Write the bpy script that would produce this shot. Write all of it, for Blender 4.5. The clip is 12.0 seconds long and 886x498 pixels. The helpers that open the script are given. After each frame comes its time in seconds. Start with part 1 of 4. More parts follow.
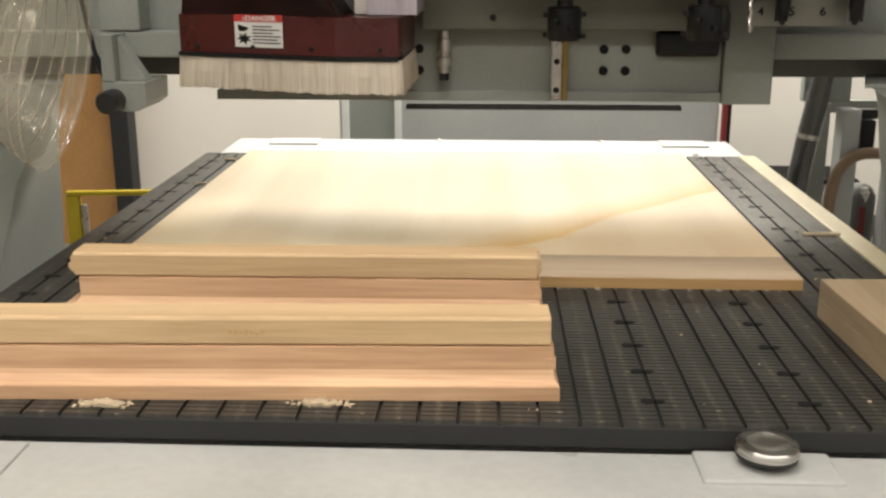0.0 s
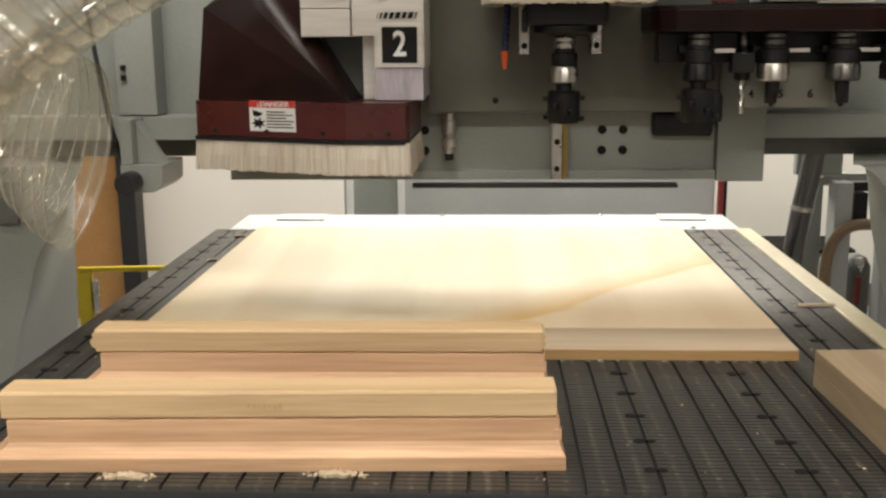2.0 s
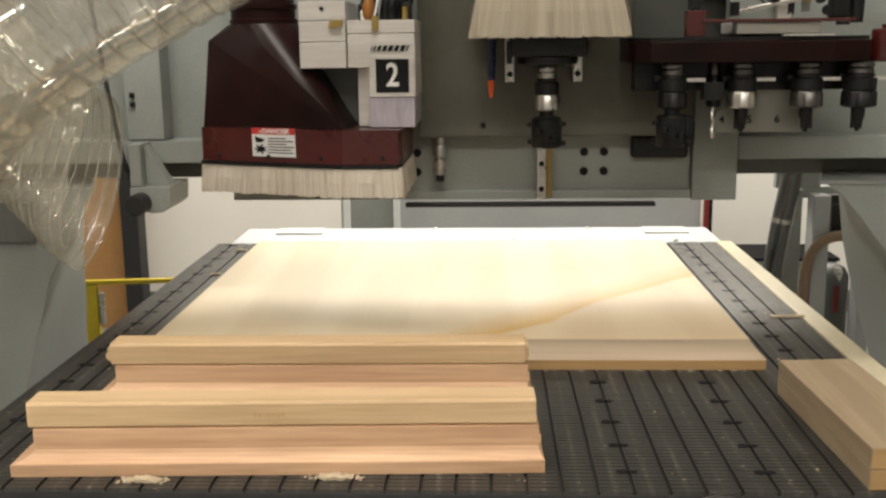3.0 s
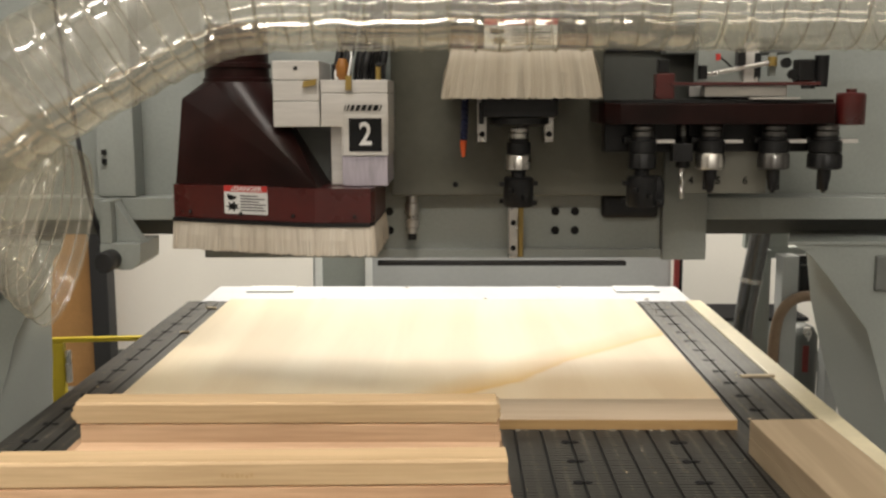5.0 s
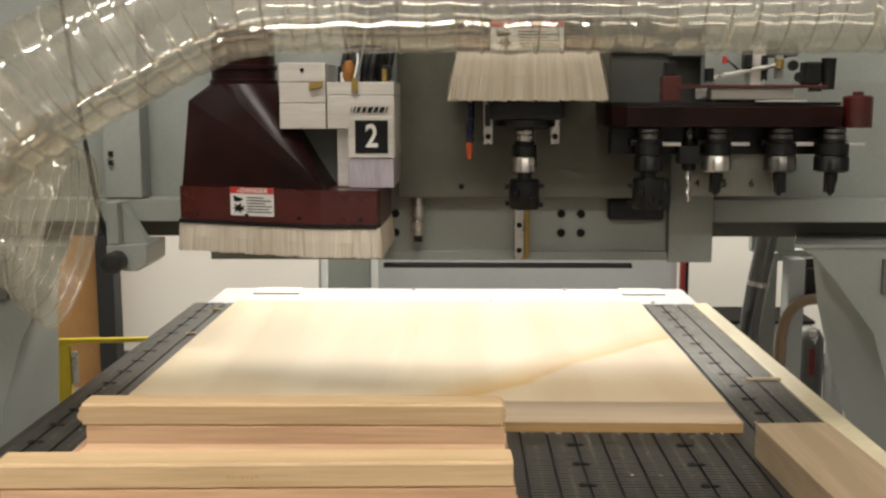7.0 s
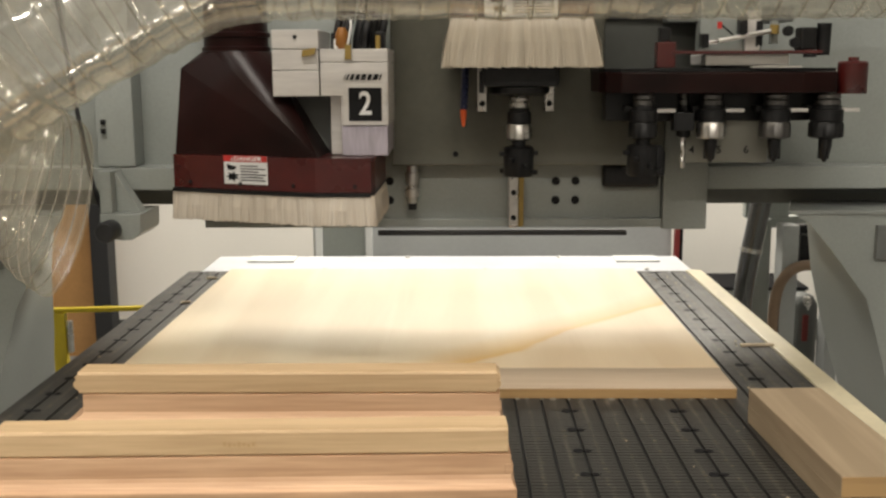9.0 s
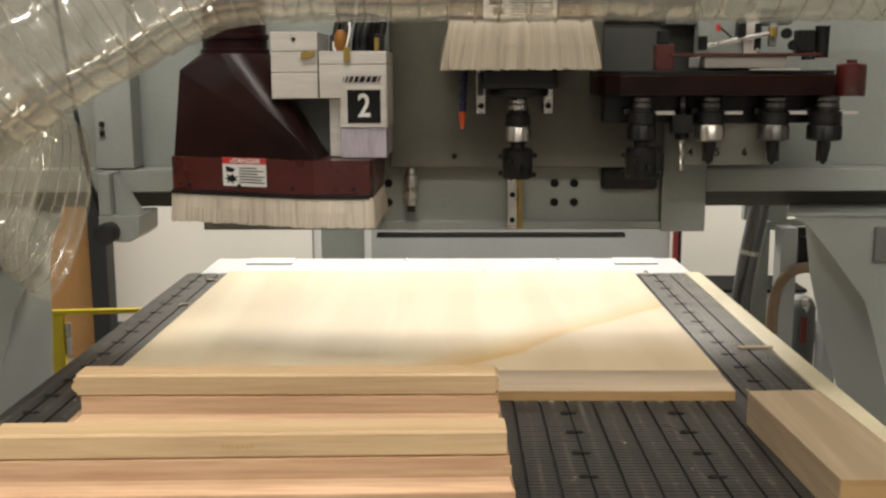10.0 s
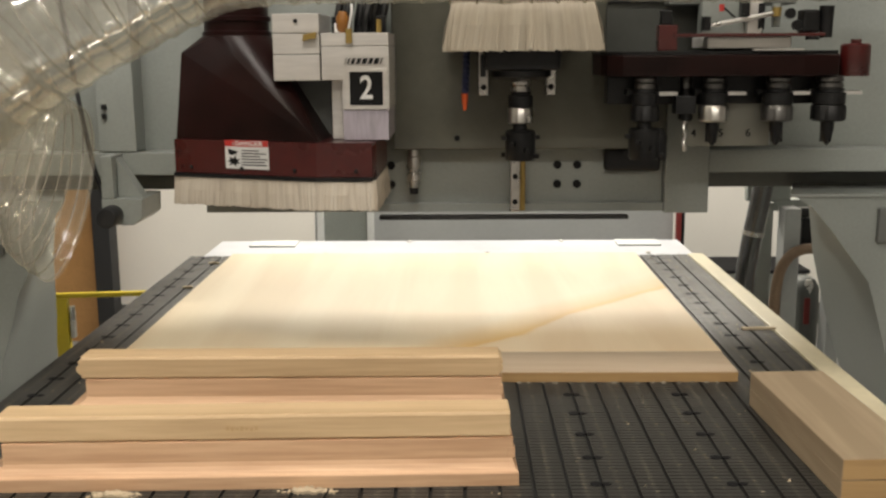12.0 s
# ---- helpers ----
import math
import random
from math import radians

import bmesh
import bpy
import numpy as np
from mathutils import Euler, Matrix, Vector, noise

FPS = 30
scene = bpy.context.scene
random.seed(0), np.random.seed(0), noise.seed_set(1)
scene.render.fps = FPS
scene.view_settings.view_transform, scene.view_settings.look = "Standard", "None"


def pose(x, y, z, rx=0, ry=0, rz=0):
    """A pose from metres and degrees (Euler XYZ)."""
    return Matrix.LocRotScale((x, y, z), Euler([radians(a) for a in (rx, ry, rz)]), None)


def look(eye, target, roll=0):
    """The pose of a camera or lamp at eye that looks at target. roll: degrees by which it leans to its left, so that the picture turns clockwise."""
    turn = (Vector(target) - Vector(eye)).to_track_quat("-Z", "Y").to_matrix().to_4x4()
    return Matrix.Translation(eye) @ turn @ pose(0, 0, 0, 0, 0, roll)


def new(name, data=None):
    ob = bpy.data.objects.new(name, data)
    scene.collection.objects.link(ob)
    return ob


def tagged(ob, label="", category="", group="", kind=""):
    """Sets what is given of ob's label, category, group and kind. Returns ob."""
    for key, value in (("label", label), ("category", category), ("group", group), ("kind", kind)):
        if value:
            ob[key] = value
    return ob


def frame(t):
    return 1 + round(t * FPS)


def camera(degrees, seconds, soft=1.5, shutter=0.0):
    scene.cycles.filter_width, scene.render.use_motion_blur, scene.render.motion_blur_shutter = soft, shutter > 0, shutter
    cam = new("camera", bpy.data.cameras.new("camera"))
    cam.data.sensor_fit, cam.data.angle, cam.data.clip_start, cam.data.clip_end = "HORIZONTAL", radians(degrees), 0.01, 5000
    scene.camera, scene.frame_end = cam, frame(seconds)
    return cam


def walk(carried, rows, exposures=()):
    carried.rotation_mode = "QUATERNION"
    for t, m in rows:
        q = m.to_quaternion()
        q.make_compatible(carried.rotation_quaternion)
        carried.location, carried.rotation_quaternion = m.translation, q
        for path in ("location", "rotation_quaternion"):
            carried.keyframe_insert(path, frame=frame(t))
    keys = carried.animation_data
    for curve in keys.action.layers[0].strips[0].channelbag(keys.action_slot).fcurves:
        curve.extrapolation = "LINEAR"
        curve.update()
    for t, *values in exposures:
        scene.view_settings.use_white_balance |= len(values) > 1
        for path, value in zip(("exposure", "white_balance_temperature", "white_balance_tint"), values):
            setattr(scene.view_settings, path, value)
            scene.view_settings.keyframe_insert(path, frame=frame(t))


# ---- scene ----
cam = camera(46.4, 12.0, soft=2.5)
PATH = [
    (0, pose(0.059, -1.679, 1.436, 74.357, 0.031, 2.618)),
    (0.5, pose(0.063, -1.684, 1.442, 76.018, 0.155, 3.192)),
    (1, pose(0.066, -1.689, 1.442, 77.273, 0.361, 3.253)),
    (1.5, pose(0.056, -1.690, 1.447, 77.980, 0.457, 2.850)),
    (2, pose(0.050, -1.742, 1.461, 78.242, 0.462, 2.522)),
    (2.5, pose(0.059, -1.853, 1.493, 78.219, 0.557, 2.383)),
    (3, pose(0.068, -1.862, 1.510, 78.523, 0.671, 2.322)),
    (3.5, pose(0.068, -1.862, 1.510, 79.867, 0.425, 2.057)),
    (3.7, pose(0.068, -1.862, 1.510, 80.335, 0.380, 1.630)),
    (5.3, pose(0.068, -1.862, 1.510, 81.870, 0.140, 0.830)),
    (5.5, pose(0.068, -1.862, 1.510, 81.935, 0.136, 0.874)),
    (6, pose(0.068, -1.862, 1.510, 82.043, 0.029, 1.038)),
    (6.5, pose(0.068, -1.862, 1.510, 82.203, 0.008, 1.194)),
    (7, pose(0.068, -1.862, 1.510, 81.871, 0.050, 1.175)),
    (7.2, pose(0.068, -1.862, 1.510, 81.780, 0.060, 1.150)),
    (8.8, pose(0.068, -1.862, 1.510, 80.300, 0.220, 0.840)),
    (9, pose(0.068, -1.862, 1.510, 80.079, 0.230, 0.839)),
    (9.5, pose(0.068, -1.862, 1.510, 80.039, 0.211, 0.726)),
    (10, pose(0.068, -1.862, 1.510, 80.201, 0.193, 0.773)),
    (10.5, pose(0.068, -1.862, 1.510, 80.367, 0.236, 0.723)),
    (11, pose(0.068, -1.862, 1.510, 80.217, 0.196, 0.645)),
    (11.5, pose(0.068, -1.862, 1.510, 79.796, 0.208, 0.713)),
    (12, pose(0.068, -1.862, 1.510, 79.207, 0.403, 0.901)),
]
walk(cam, PATH, [(0, 0.03), (3.5, -0.02), (6, -0.04), (7.2, -0.04), (9.5, -0.08), (12, -0.14)])

# ---- light: a workshop with rows of ceiling tubes and a lamp behind the gantry ----
world = bpy.data.worlds.new("world")
scene.world = world
world.use_nodes = True
world.node_tree.nodes["Background"].inputs[0].default_value = (0.9, 0.95, 1.0, 1)
world.node_tree.nodes["Background"].inputs[1].default_value = 0.005


def area(name, eye, target, sx, sy, watts, color=(1.0, 0.935, 0.84)):
    data = bpy.data.lights.new(name, "AREA")
    data.shape, data.size, data.size_y, data.energy, data.color = "RECTANGLE", sx, sy, watts, color
    ob = new(name, data)
    ob.matrix_world = look(eye, target)
    return ob


TUBES = [(-1.6, -1.95, 14), (0.35, -1.95, 9), (2.0, -1.95, 9), (-1.3, -4.2, 62), (0.35, -4.2, 58), (2.0, -4.2, 46), (-0.38, -1.0, 68), (1.5, -1.05, 10), (-3.5, -2.9, 64), (3.8, -2.9, 34)]
for x, y, watts in TUBES:
    area("tube_light", (x, y, 3.9), (x, y + 0.001, 0), 1.5, 0.28, watts)
area("rear_light", (0.15, 2.45, 2.13), (0.05, 0.9, 0.9), 2.2, 0.36, 60, (1.0, 0.94, 0.82))
# Unseen fill strip added to brighten the back wall.
area("wall_fill_light", (0.3, 2.4, 3.4), (0.3, 3.8, 2.6), 3.6, 0.3, 170, (1.0, 0.95, 0.86))

# ---- materials ----


def mat(name, color, rough=0.5, metal=0.0, vary=0.12, scale=6.0, bump=0.0, fine=60.0, coat=0.0, spec=0.5, dark=None, stretch=(1, 1, 1)):
    """Painted or bare surface with stains at one scale and grain at another."""
    m = bpy.data.materials.new(name)
    m.use_nodes = True
    nt = m.node_tree
    b = nt.nodes["Principled BSDF"]
    tc = nt.nodes.new("ShaderNodeTexCoord")
    mp = nt.nodes.new("ShaderNodeMapping")
    mp.inputs["Scale"].default_value = stretch
    nt.links.new(tc.outputs["Object"], mp.inputs["Vector"])
    n1, n2 = nt.nodes.new("ShaderNodeTexNoise"), nt.nodes.new("ShaderNodeTexNoise")
    n1.inputs["Scale"].default_value, n1.inputs["Detail"].default_value = scale, 5
    n2.inputs["Scale"].default_value, n2.inputs["Detail"].default_value = fine, 3
    for n in (n1, n2):
        nt.links.new(mp.outputs[0], n.inputs["Vector"])
    mixn = nt.nodes.new("ShaderNodeMath")
    mixn.operation = "MULTIPLY_ADD"
    nt.links.new(n2.outputs[0], mixn.inputs[0])
    mixn.inputs[1].default_value = 0.35
    nt.links.new(n1.outputs[0], mixn.inputs[2])
    ramp = nt.nodes.new("ShaderNodeValToRGB")
    lo = dark or tuple(c * (1 - 2 * vary) for c in color)
    hi = tuple(min(1, c * (1 + vary)) for c in color)
    ramp.color_ramp.elements[0].position, ramp.color_ramp.elements[0].color = 0.42, (*lo, 1)
    ramp.color_ramp.elements[1].position, ramp.color_ramp.elements[1].color = 0.9, (*hi, 1)
    nt.links.new(mixn.outputs[0], ramp.inputs[0])
    nt.links.new(ramp.outputs[0], b.inputs["Base Color"])
    rr = nt.nodes.new("ShaderNodeMapRange")
    rr.inputs[3].default_value, rr.inputs[4].default_value = max(0.02, rough - 0.1), min(1, rough + 0.12)
    nt.links.new(n1.outputs[0], rr.inputs[0])
    nt.links.new(rr.outputs[0], b.inputs["Roughness"])
    b.inputs["Metallic"].default_value = metal
    b.inputs["Coat Weight"].default_value = coat
    b.inputs["Coat Roughness"].default_value = 0.12
    b.inputs["Specular IOR Level"].default_value = spec
    if bump:
        bp = nt.nodes.new("ShaderNodeBump")
        bp.inputs["Strength"].default_value, bp.inputs["Distance"].default_value = bump, 0.002
        nt.links.new(n2.outputs[0], bp.inputs["Height"])
        nt.links.new(bp.outputs[0], b.inputs["Normal"])
    return m


def wood(name, light, deep, along="x", rough=0.55, rings=3.0, streak=0.5, stave=0.0):
    """Planed wood: long fibres, a broad figure and, where staves are glued, tone by stave."""
    m = bpy.data.materials.new(name)
    m.use_nodes = True
    nt = m.node_tree
    b = nt.nodes["Principled BSDF"]
    tc = nt.nodes.new("ShaderNodeTexCoord")

    def mapped(sx, sy, sz):
        mp = nt.nodes.new("ShaderNodeMapping")
        mp.inputs["Scale"].default_value = (sx, sy, sz) if along == "x" else (sy, sx, sz)
        nt.links.new(tc.outputs["Object"], mp.inputs["Vector"])
        return mp.outputs[0]
    fib = nt.nodes.new("ShaderNodeTexNoise")
    fib.inputs["Scale"].default_value, fib.inputs["Detail"].default_value = 1.0, 6
    nt.links.new(mapped(6, 160, 160), fib.inputs["Vector"])
    fig = nt.nodes.new("ShaderNodeTexNoise")
    fig.inputs["Scale"].default_value, fig.inputs["Detail"].default_value, fig.inputs["Distortion"].default_value = 1.0, 3, 0.6
    nt.links.new(mapped(rings * 0.5, rings * 5, rings * 5), fig.inputs["Vector"])
    add = nt.nodes.new("ShaderNodeMath")
    add.operation = "MULTIPLY_ADD"
    nt.links.new(fib.outputs[0], add.inputs[0])
    add.inputs[1].default_value = streak
    nt.links.new(fig.outputs[0], add.inputs[2])
    top = add.outputs[0]
    if stave:
        vo = nt.nodes.new("ShaderNodeTexNoise")
        vo.inputs["Scale"].default_value, vo.inputs["Detail"].default_value = 1.0, 0
        nt.links.new(mapped(0.3, stave, 0.1), vo.inputs["Vector"])
        more = nt.nodes.new("ShaderNodeMath")
        more.operation = "MULTIPLY_ADD"
        nt.links.new(vo.outputs[0], more.inputs[0])
        more.inputs[1].default_value = 0.3
        nt.links.new(top, more.inputs[2])
        top = more.outputs[0]
    ramp = nt.nodes.new("ShaderNodeValToRGB")
    base = 0.36 + 0.5 * streak + (0.15 if stave else 0)
    ramp.color_ramp.elements[0].position, ramp.color_ramp.elements[0].color = base, (*deep, 1)
    ramp.color_ramp.elements[1].position, ramp.color_ramp.elements[1].color = base + 0.28, (*light, 1)
    nt.links.new(top, ramp.inputs[0])
    nt.links.new(ramp.outputs[0], b.inputs["Base Color"])
    b.inputs["Roughness"].default_value = rough
    bp = nt.nodes.new("ShaderNodeBump")
    bp.inputs["Strength"].default_value, bp.inputs["Distance"].default_value = 0.15, 0.0008
    nt.links.new(fib.outputs[0], bp.inputs["Height"])
    nt.links.new(bp.outputs[0], b.inputs["Normal"])
    return m


def bristle(name, light, deep):
    m = bpy.data.materials.new(name)
    m.use_nodes = True
    nt = m.node_tree
    b = nt.nodes["Principled BSDF"]
    geo = nt.nodes.new("ShaderNodeNewGeometry")
    ramp = nt.nodes.new("ShaderNodeValToRGB")
    ramp.color_ramp.elements[0].color, ramp.color_ramp.elements[1].color = (*deep, 1), (*light, 1)
    nt.links.new(geo.outputs["Random Per Island"], ramp.inputs[0])
    nt.links.new(ramp.outputs[0], b.inputs["Base Color"])
    b.inputs["Roughness"].default_value = 0.6
    return m


def clear(name, tint, rough=0.08, haze=0.25, gloss=0.05):
    """Clear flexible plastic: mostly see-through, slightly milky and yellowed, glossy."""
    m = bpy.data.materials.new(name)
    m.use_nodes = True
    nt = m.node_tree
    b = nt.nodes["Principled BSDF"]
    out = nt.nodes["Material Output"]
    b.inputs["Base Color"].default_value = (*tint, 1)
    b.inputs["Roughness"].default_value = rough
    b.inputs["Specular IOR Level"].default_value = 0.1
    tr = nt.nodes.new("ShaderNodeBsdfTransparent")
    tr.inputs[0].default_value = (0.91, 0.895, 0.85, 1)
    mx = nt.nodes.new("ShaderNodeMixShader")
    no = nt.nodes.new("ShaderNodeTexNoise")
    no.inputs["Scale"].default_value, no.inputs["Detail"].default_value = 14, 4
    tc = nt.nodes.new("ShaderNodeTexCoord")
    nt.links.new(tc.outputs["Object"], no.inputs["Vector"])
    mr = nt.nodes.new("ShaderNodeMapRange")
    mr.inputs[1].default_value, mr.inputs[2].default_value = 0.3, 0.7
    mr.inputs[3].default_value, mr.inputs[4].default_value = haze * 0.6, haze * 1.4
    nt.links.new(no.outputs[0], mr.inputs[0])
    nt.links.new(mr.outputs[0], mx.inputs[0])
    nt.links.new(tr.outputs[0], mx.inputs[1])
    nt.links.new(b.outputs[0], mx.inputs[2])
    gl = nt.nodes.new("ShaderNodeBsdfGlossy")
    gl.inputs["Roughness"].default_value = rough
    top = nt.nodes.new("ShaderNodeMixShader")
    top.inputs[0].default_value = gloss
    nt.links.new(mx.outputs[0], top.inputs[1])
    nt.links.new(gl.outputs[0], top.inputs[2])
    nt.links.new(top.outputs[0], out.inputs["Surface"])
    return m


GREY = mat("grey_green_enamel", (0.262, 0.280, 0.262), 0.42, vary=0.10, scale=3, bump=0.05, fine=140)
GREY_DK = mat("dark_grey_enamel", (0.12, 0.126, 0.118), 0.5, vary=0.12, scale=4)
DOOR = mat("dark_olive_enamel", (0.055, 0.058, 0.052), 0.5, vary=0.1, scale=4)
STRIPG = mat("grey_number_strip", (0.17, 0.165, 0.135), 0.5, vary=0.06, scale=8)
DARKST = mat("dark_tool_steel", (0.16, 0.155, 0.15), 0.3, metal=0.9, vary=0.15, scale=30)
OLIVE = mat("olive_machined_plate", (0.092, 0.09, 0.07), 0.4, vary=0.12, scale=5, metal=0.1)
WHITE = mat("white_frame_paint", (0.72, 0.73, 0.72), 0.35, vary=0.06, scale=5)
CREAM = mat("cream_wall_paint", (0.78, 0.745, 0.68), 0.8, vary=0.02, scale=2)
# Unseen walls and ceiling: their greys are set to limit bounced light.
HALL = mat("hall_wall_paint", (0.32, 0.305, 0.28), 0.8, vary=0.08, scale=2)
CONC = mat("concrete_floor", (0.33, 0.32, 0.30), 0.6, vary=0.2, scale=3, bump=0.1)
CEIL = mat("ceiling_panel", (0.20, 0.195, 0.185), 0.9, vary=0.08, scale=2)
PHEN_B = mat("phenolic_groove_floor", (0.016, 0.016, 0.016), 0.6)
BLACK = mat("black_oxide_steel", (0.013, 0.013, 0.014), 0.38, metal=0.4, vary=0.2, scale=30)
RUBBER = mat("black_rubber", (0.014, 0.014, 0.015), 0.6)
STEEL = mat("bright_steel", (0.62, 0.60, 0.57), 0.28, metal=1.0, vary=0.12, scale=20)
ALU = mat("brushed_aluminium", (0.60, 0.575, 0.55), 0.45, metal=0.3, vary=0.07, scale=10, stretch=(1, 1, 12))
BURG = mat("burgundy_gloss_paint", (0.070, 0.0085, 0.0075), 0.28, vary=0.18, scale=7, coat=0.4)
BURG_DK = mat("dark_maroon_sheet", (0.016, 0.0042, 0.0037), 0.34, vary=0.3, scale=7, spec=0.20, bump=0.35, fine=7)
PAPER = mat("label_white", (0.74, 0.74, 0.74), 0.5, vary=0.03)
RED = mat("label_red", (0.50, 0.035, 0.03), 0.5, vary=0.06)
INK = mat("ink_black", (0.010, 0.010, 0.011), 0.75, spec=0.2)
LEDGE = mat("grey_white_ledge_paint", (0.43, 0.435, 0.42), 0.3, vary=0.10, scale=4)
CABG = mat("pale_grey_cabinet_paint", (0.40, 0.41, 0.41), 0.5, vary=0.06, scale=3)
EDGEW = wood("tan_edge_grain", (0.46, 0.31, 0.15), (0.35, 0.225, 0.10), "x", rings=4)
FOIL = mat("lavender_film", (0.50, 0.46, 0.53), 0.3, metal=0.35, vary=0.12, scale=25, stretch=(4, 1, 0.6))
YELLOW = mat("yellow_guard_paint", (0.62, 0.47, 0.02), 0.45, vary=0.08)
BROWNB = mat("brown_board", (0.42, 0.22, 0.075), 0.6, vary=0.12, scale=3)
BLUE = mat("blue_plastic", (0.012, 0.018, 0.07), 0.4)
ORANGE = mat("orange_plastic", (0.65, 0.10, 0.02), 0.4)
ORANGE_DK = mat("brown_orange_plastic", (0.30, 0.12, 0.02), 0.45)
TANH = mat("tan_hose", (0.30, 0.20, 0.13), 0.5, vary=0.15)
BRASS = mat("dull_brass", (0.32, 0.22, 0.06), 0.5, metal=0.4)
DUCT = mat("black_glossy_duct", (0.03, 0.03, 0.031), 0.2, coat=1.0, spec=1.0)
DUST = mat("sawdust", (0.50, 0.41, 0.285), 0.9, vary=0.12, scale=40, bump=0.5)
# Sawdust tone raised to stand in for background light grazing the slats.
CRUMB = mat("grimy_sawdust_with_sheen", (0.21, 0.185, 0.14), 0.9, vary=0.3, scale=60)
MDF = mat("pale_ledge_varnish", (0.62, 0.55, 0.38), 0.4, vary=0.10, scale=6)
PLY = wood("pale_birch_panel", (0.83, 0.71, 0.51), (0.76, 0.62, 0.42), "y", rings=1.4, streak=0.12, stave=9)


def heart_figure(m, light, streak):
    """Adds the slanting edge of the heartwood across the panel: a yellow line, pinker wood beyond it."""
    nt = m.node_tree
    tc = nt.nodes.new("ShaderNodeTexCoord")
    xyz = nt.nodes.new("ShaderNodeSeparateXYZ")
    nt.links.new(tc.outputs["Object"], xyz.inputs[0])
    no = nt.nodes.new("ShaderNodeTexNoise")
    no.inputs["Scale"].default_value, no.inputs["Detail"].default_value = 3.5, 3
    nt.links.new(tc.outputs["Object"], no.inputs["Vector"])
    a, c = nt.nodes.new("ShaderNodeMath"), nt.nodes.new("ShaderNodeMath")
    a.operation = c.operation = "MULTIPLY_ADD"
    nt.links.new(xyz.outputs[0], a.inputs[0])
    a.inputs[1].default_value = -1.12
    nt.links.new(xyz.outputs[1], a.inputs[2])
    nt.links.new(no.outputs[0], c.inputs[0])
    c.inputs[1].default_value = 0.13
    nt.links.new(a.outputs[0], c.inputs[2])
    ramp = nt.nodes.new("ShaderNodeValToRGB")
    e = ramp.color_ramp.elements
    e[0].position, e[0].color = 0.0, (*light, 1)
    e[1].position, e[1].color = 0.30, (1, 1, 1, 1)
    for pos, col in ((0.112, light), (0.135, streak), (0.185, tuple((1 + 1.5 * s) / 2.5 for s in streak))):
        k = e.new(pos)
        k.color = (*col, 1)
    nt.links.new(c.outputs[0], ramp.inputs[0])
    mul = nt.nodes.new("ShaderNodeMixRGB")
    mul.blend_type = "MULTIPLY"
    mul.inputs[0].default_value = 1.0
    b = nt.nodes["Principled BSDF"]
    src = b.inputs["Base Color"].links[0].from_socket
    nt.links.new(src, mul.inputs[1])
    nt.links.new(ramp.outputs[0], mul.inputs[2])
    nt.links.new(mul.outputs[0], b.inputs["Base Color"])
    return m


heart_figure(PLY, (1.0, 0.945, 0.90), (0.95, 0.73, 0.36))
RAILW = wood("panel_end_rail_wood", (0.50, 0.39, 0.275), (0.39, 0.295, 0.20), "x", rings=2.5)
POPLAR = wood("poplar_top_rail", (0.61, 0.435, 0.25), (0.48, 0.33, 0.18), "x", rings=2.2, streak=0.55)
PINK = wood("pinkish_lower_rail", (0.64, 0.415, 0.25), (0.48, 0.29, 0.165), "x", rings=2.6, streak=0.55)
GREYW = wood("grey_brown_beam", (0.37, 0.28, 0.18), (0.27, 0.20, 0.125), "y", rings=3.4, streak=0.25)
# Brown deepened so the colour carries the shade on the panel's front edge.
SHADED_STRIP = wood("brown_shaded_edge", (0.36, 0.225, 0.095), (0.28, 0.17, 0.07), "x", rings=4)
# White paint; its blue tint stands for overexposure and offsets the warm lamps.
BACKW = mat("white_ledge_paint_cool_cast", (0.60, 0.61, 0.66), 0.35, vary=0.06, scale=5)
RED_DK = mat("dark_red_paint", (0.20, 0.022, 0.02), 0.5, vary=0.1)
BRISTLE = bristle("cream_bristles", (0.60, 0.545, 0.465), (0.53, 0.47, 0.39))
CLEAR = clear("clear_hose_plastic", (0.78, 0.75, 0.65), 0.105, 0.125, 0.21)
CLEAR_THIN = clear("thin_hose_plastic", (0.72, 0.68, 0.57), 0.09, 0.19, 0.07)
RIB = clear("clear_hose_rib", (0.78, 0.76, 0.70), 0.16, 0.12, 0.04)
HOOP = clear("clear_hose_hoop", (0.80, 0.78, 0.72), 0.16, 0.26, 0.32)


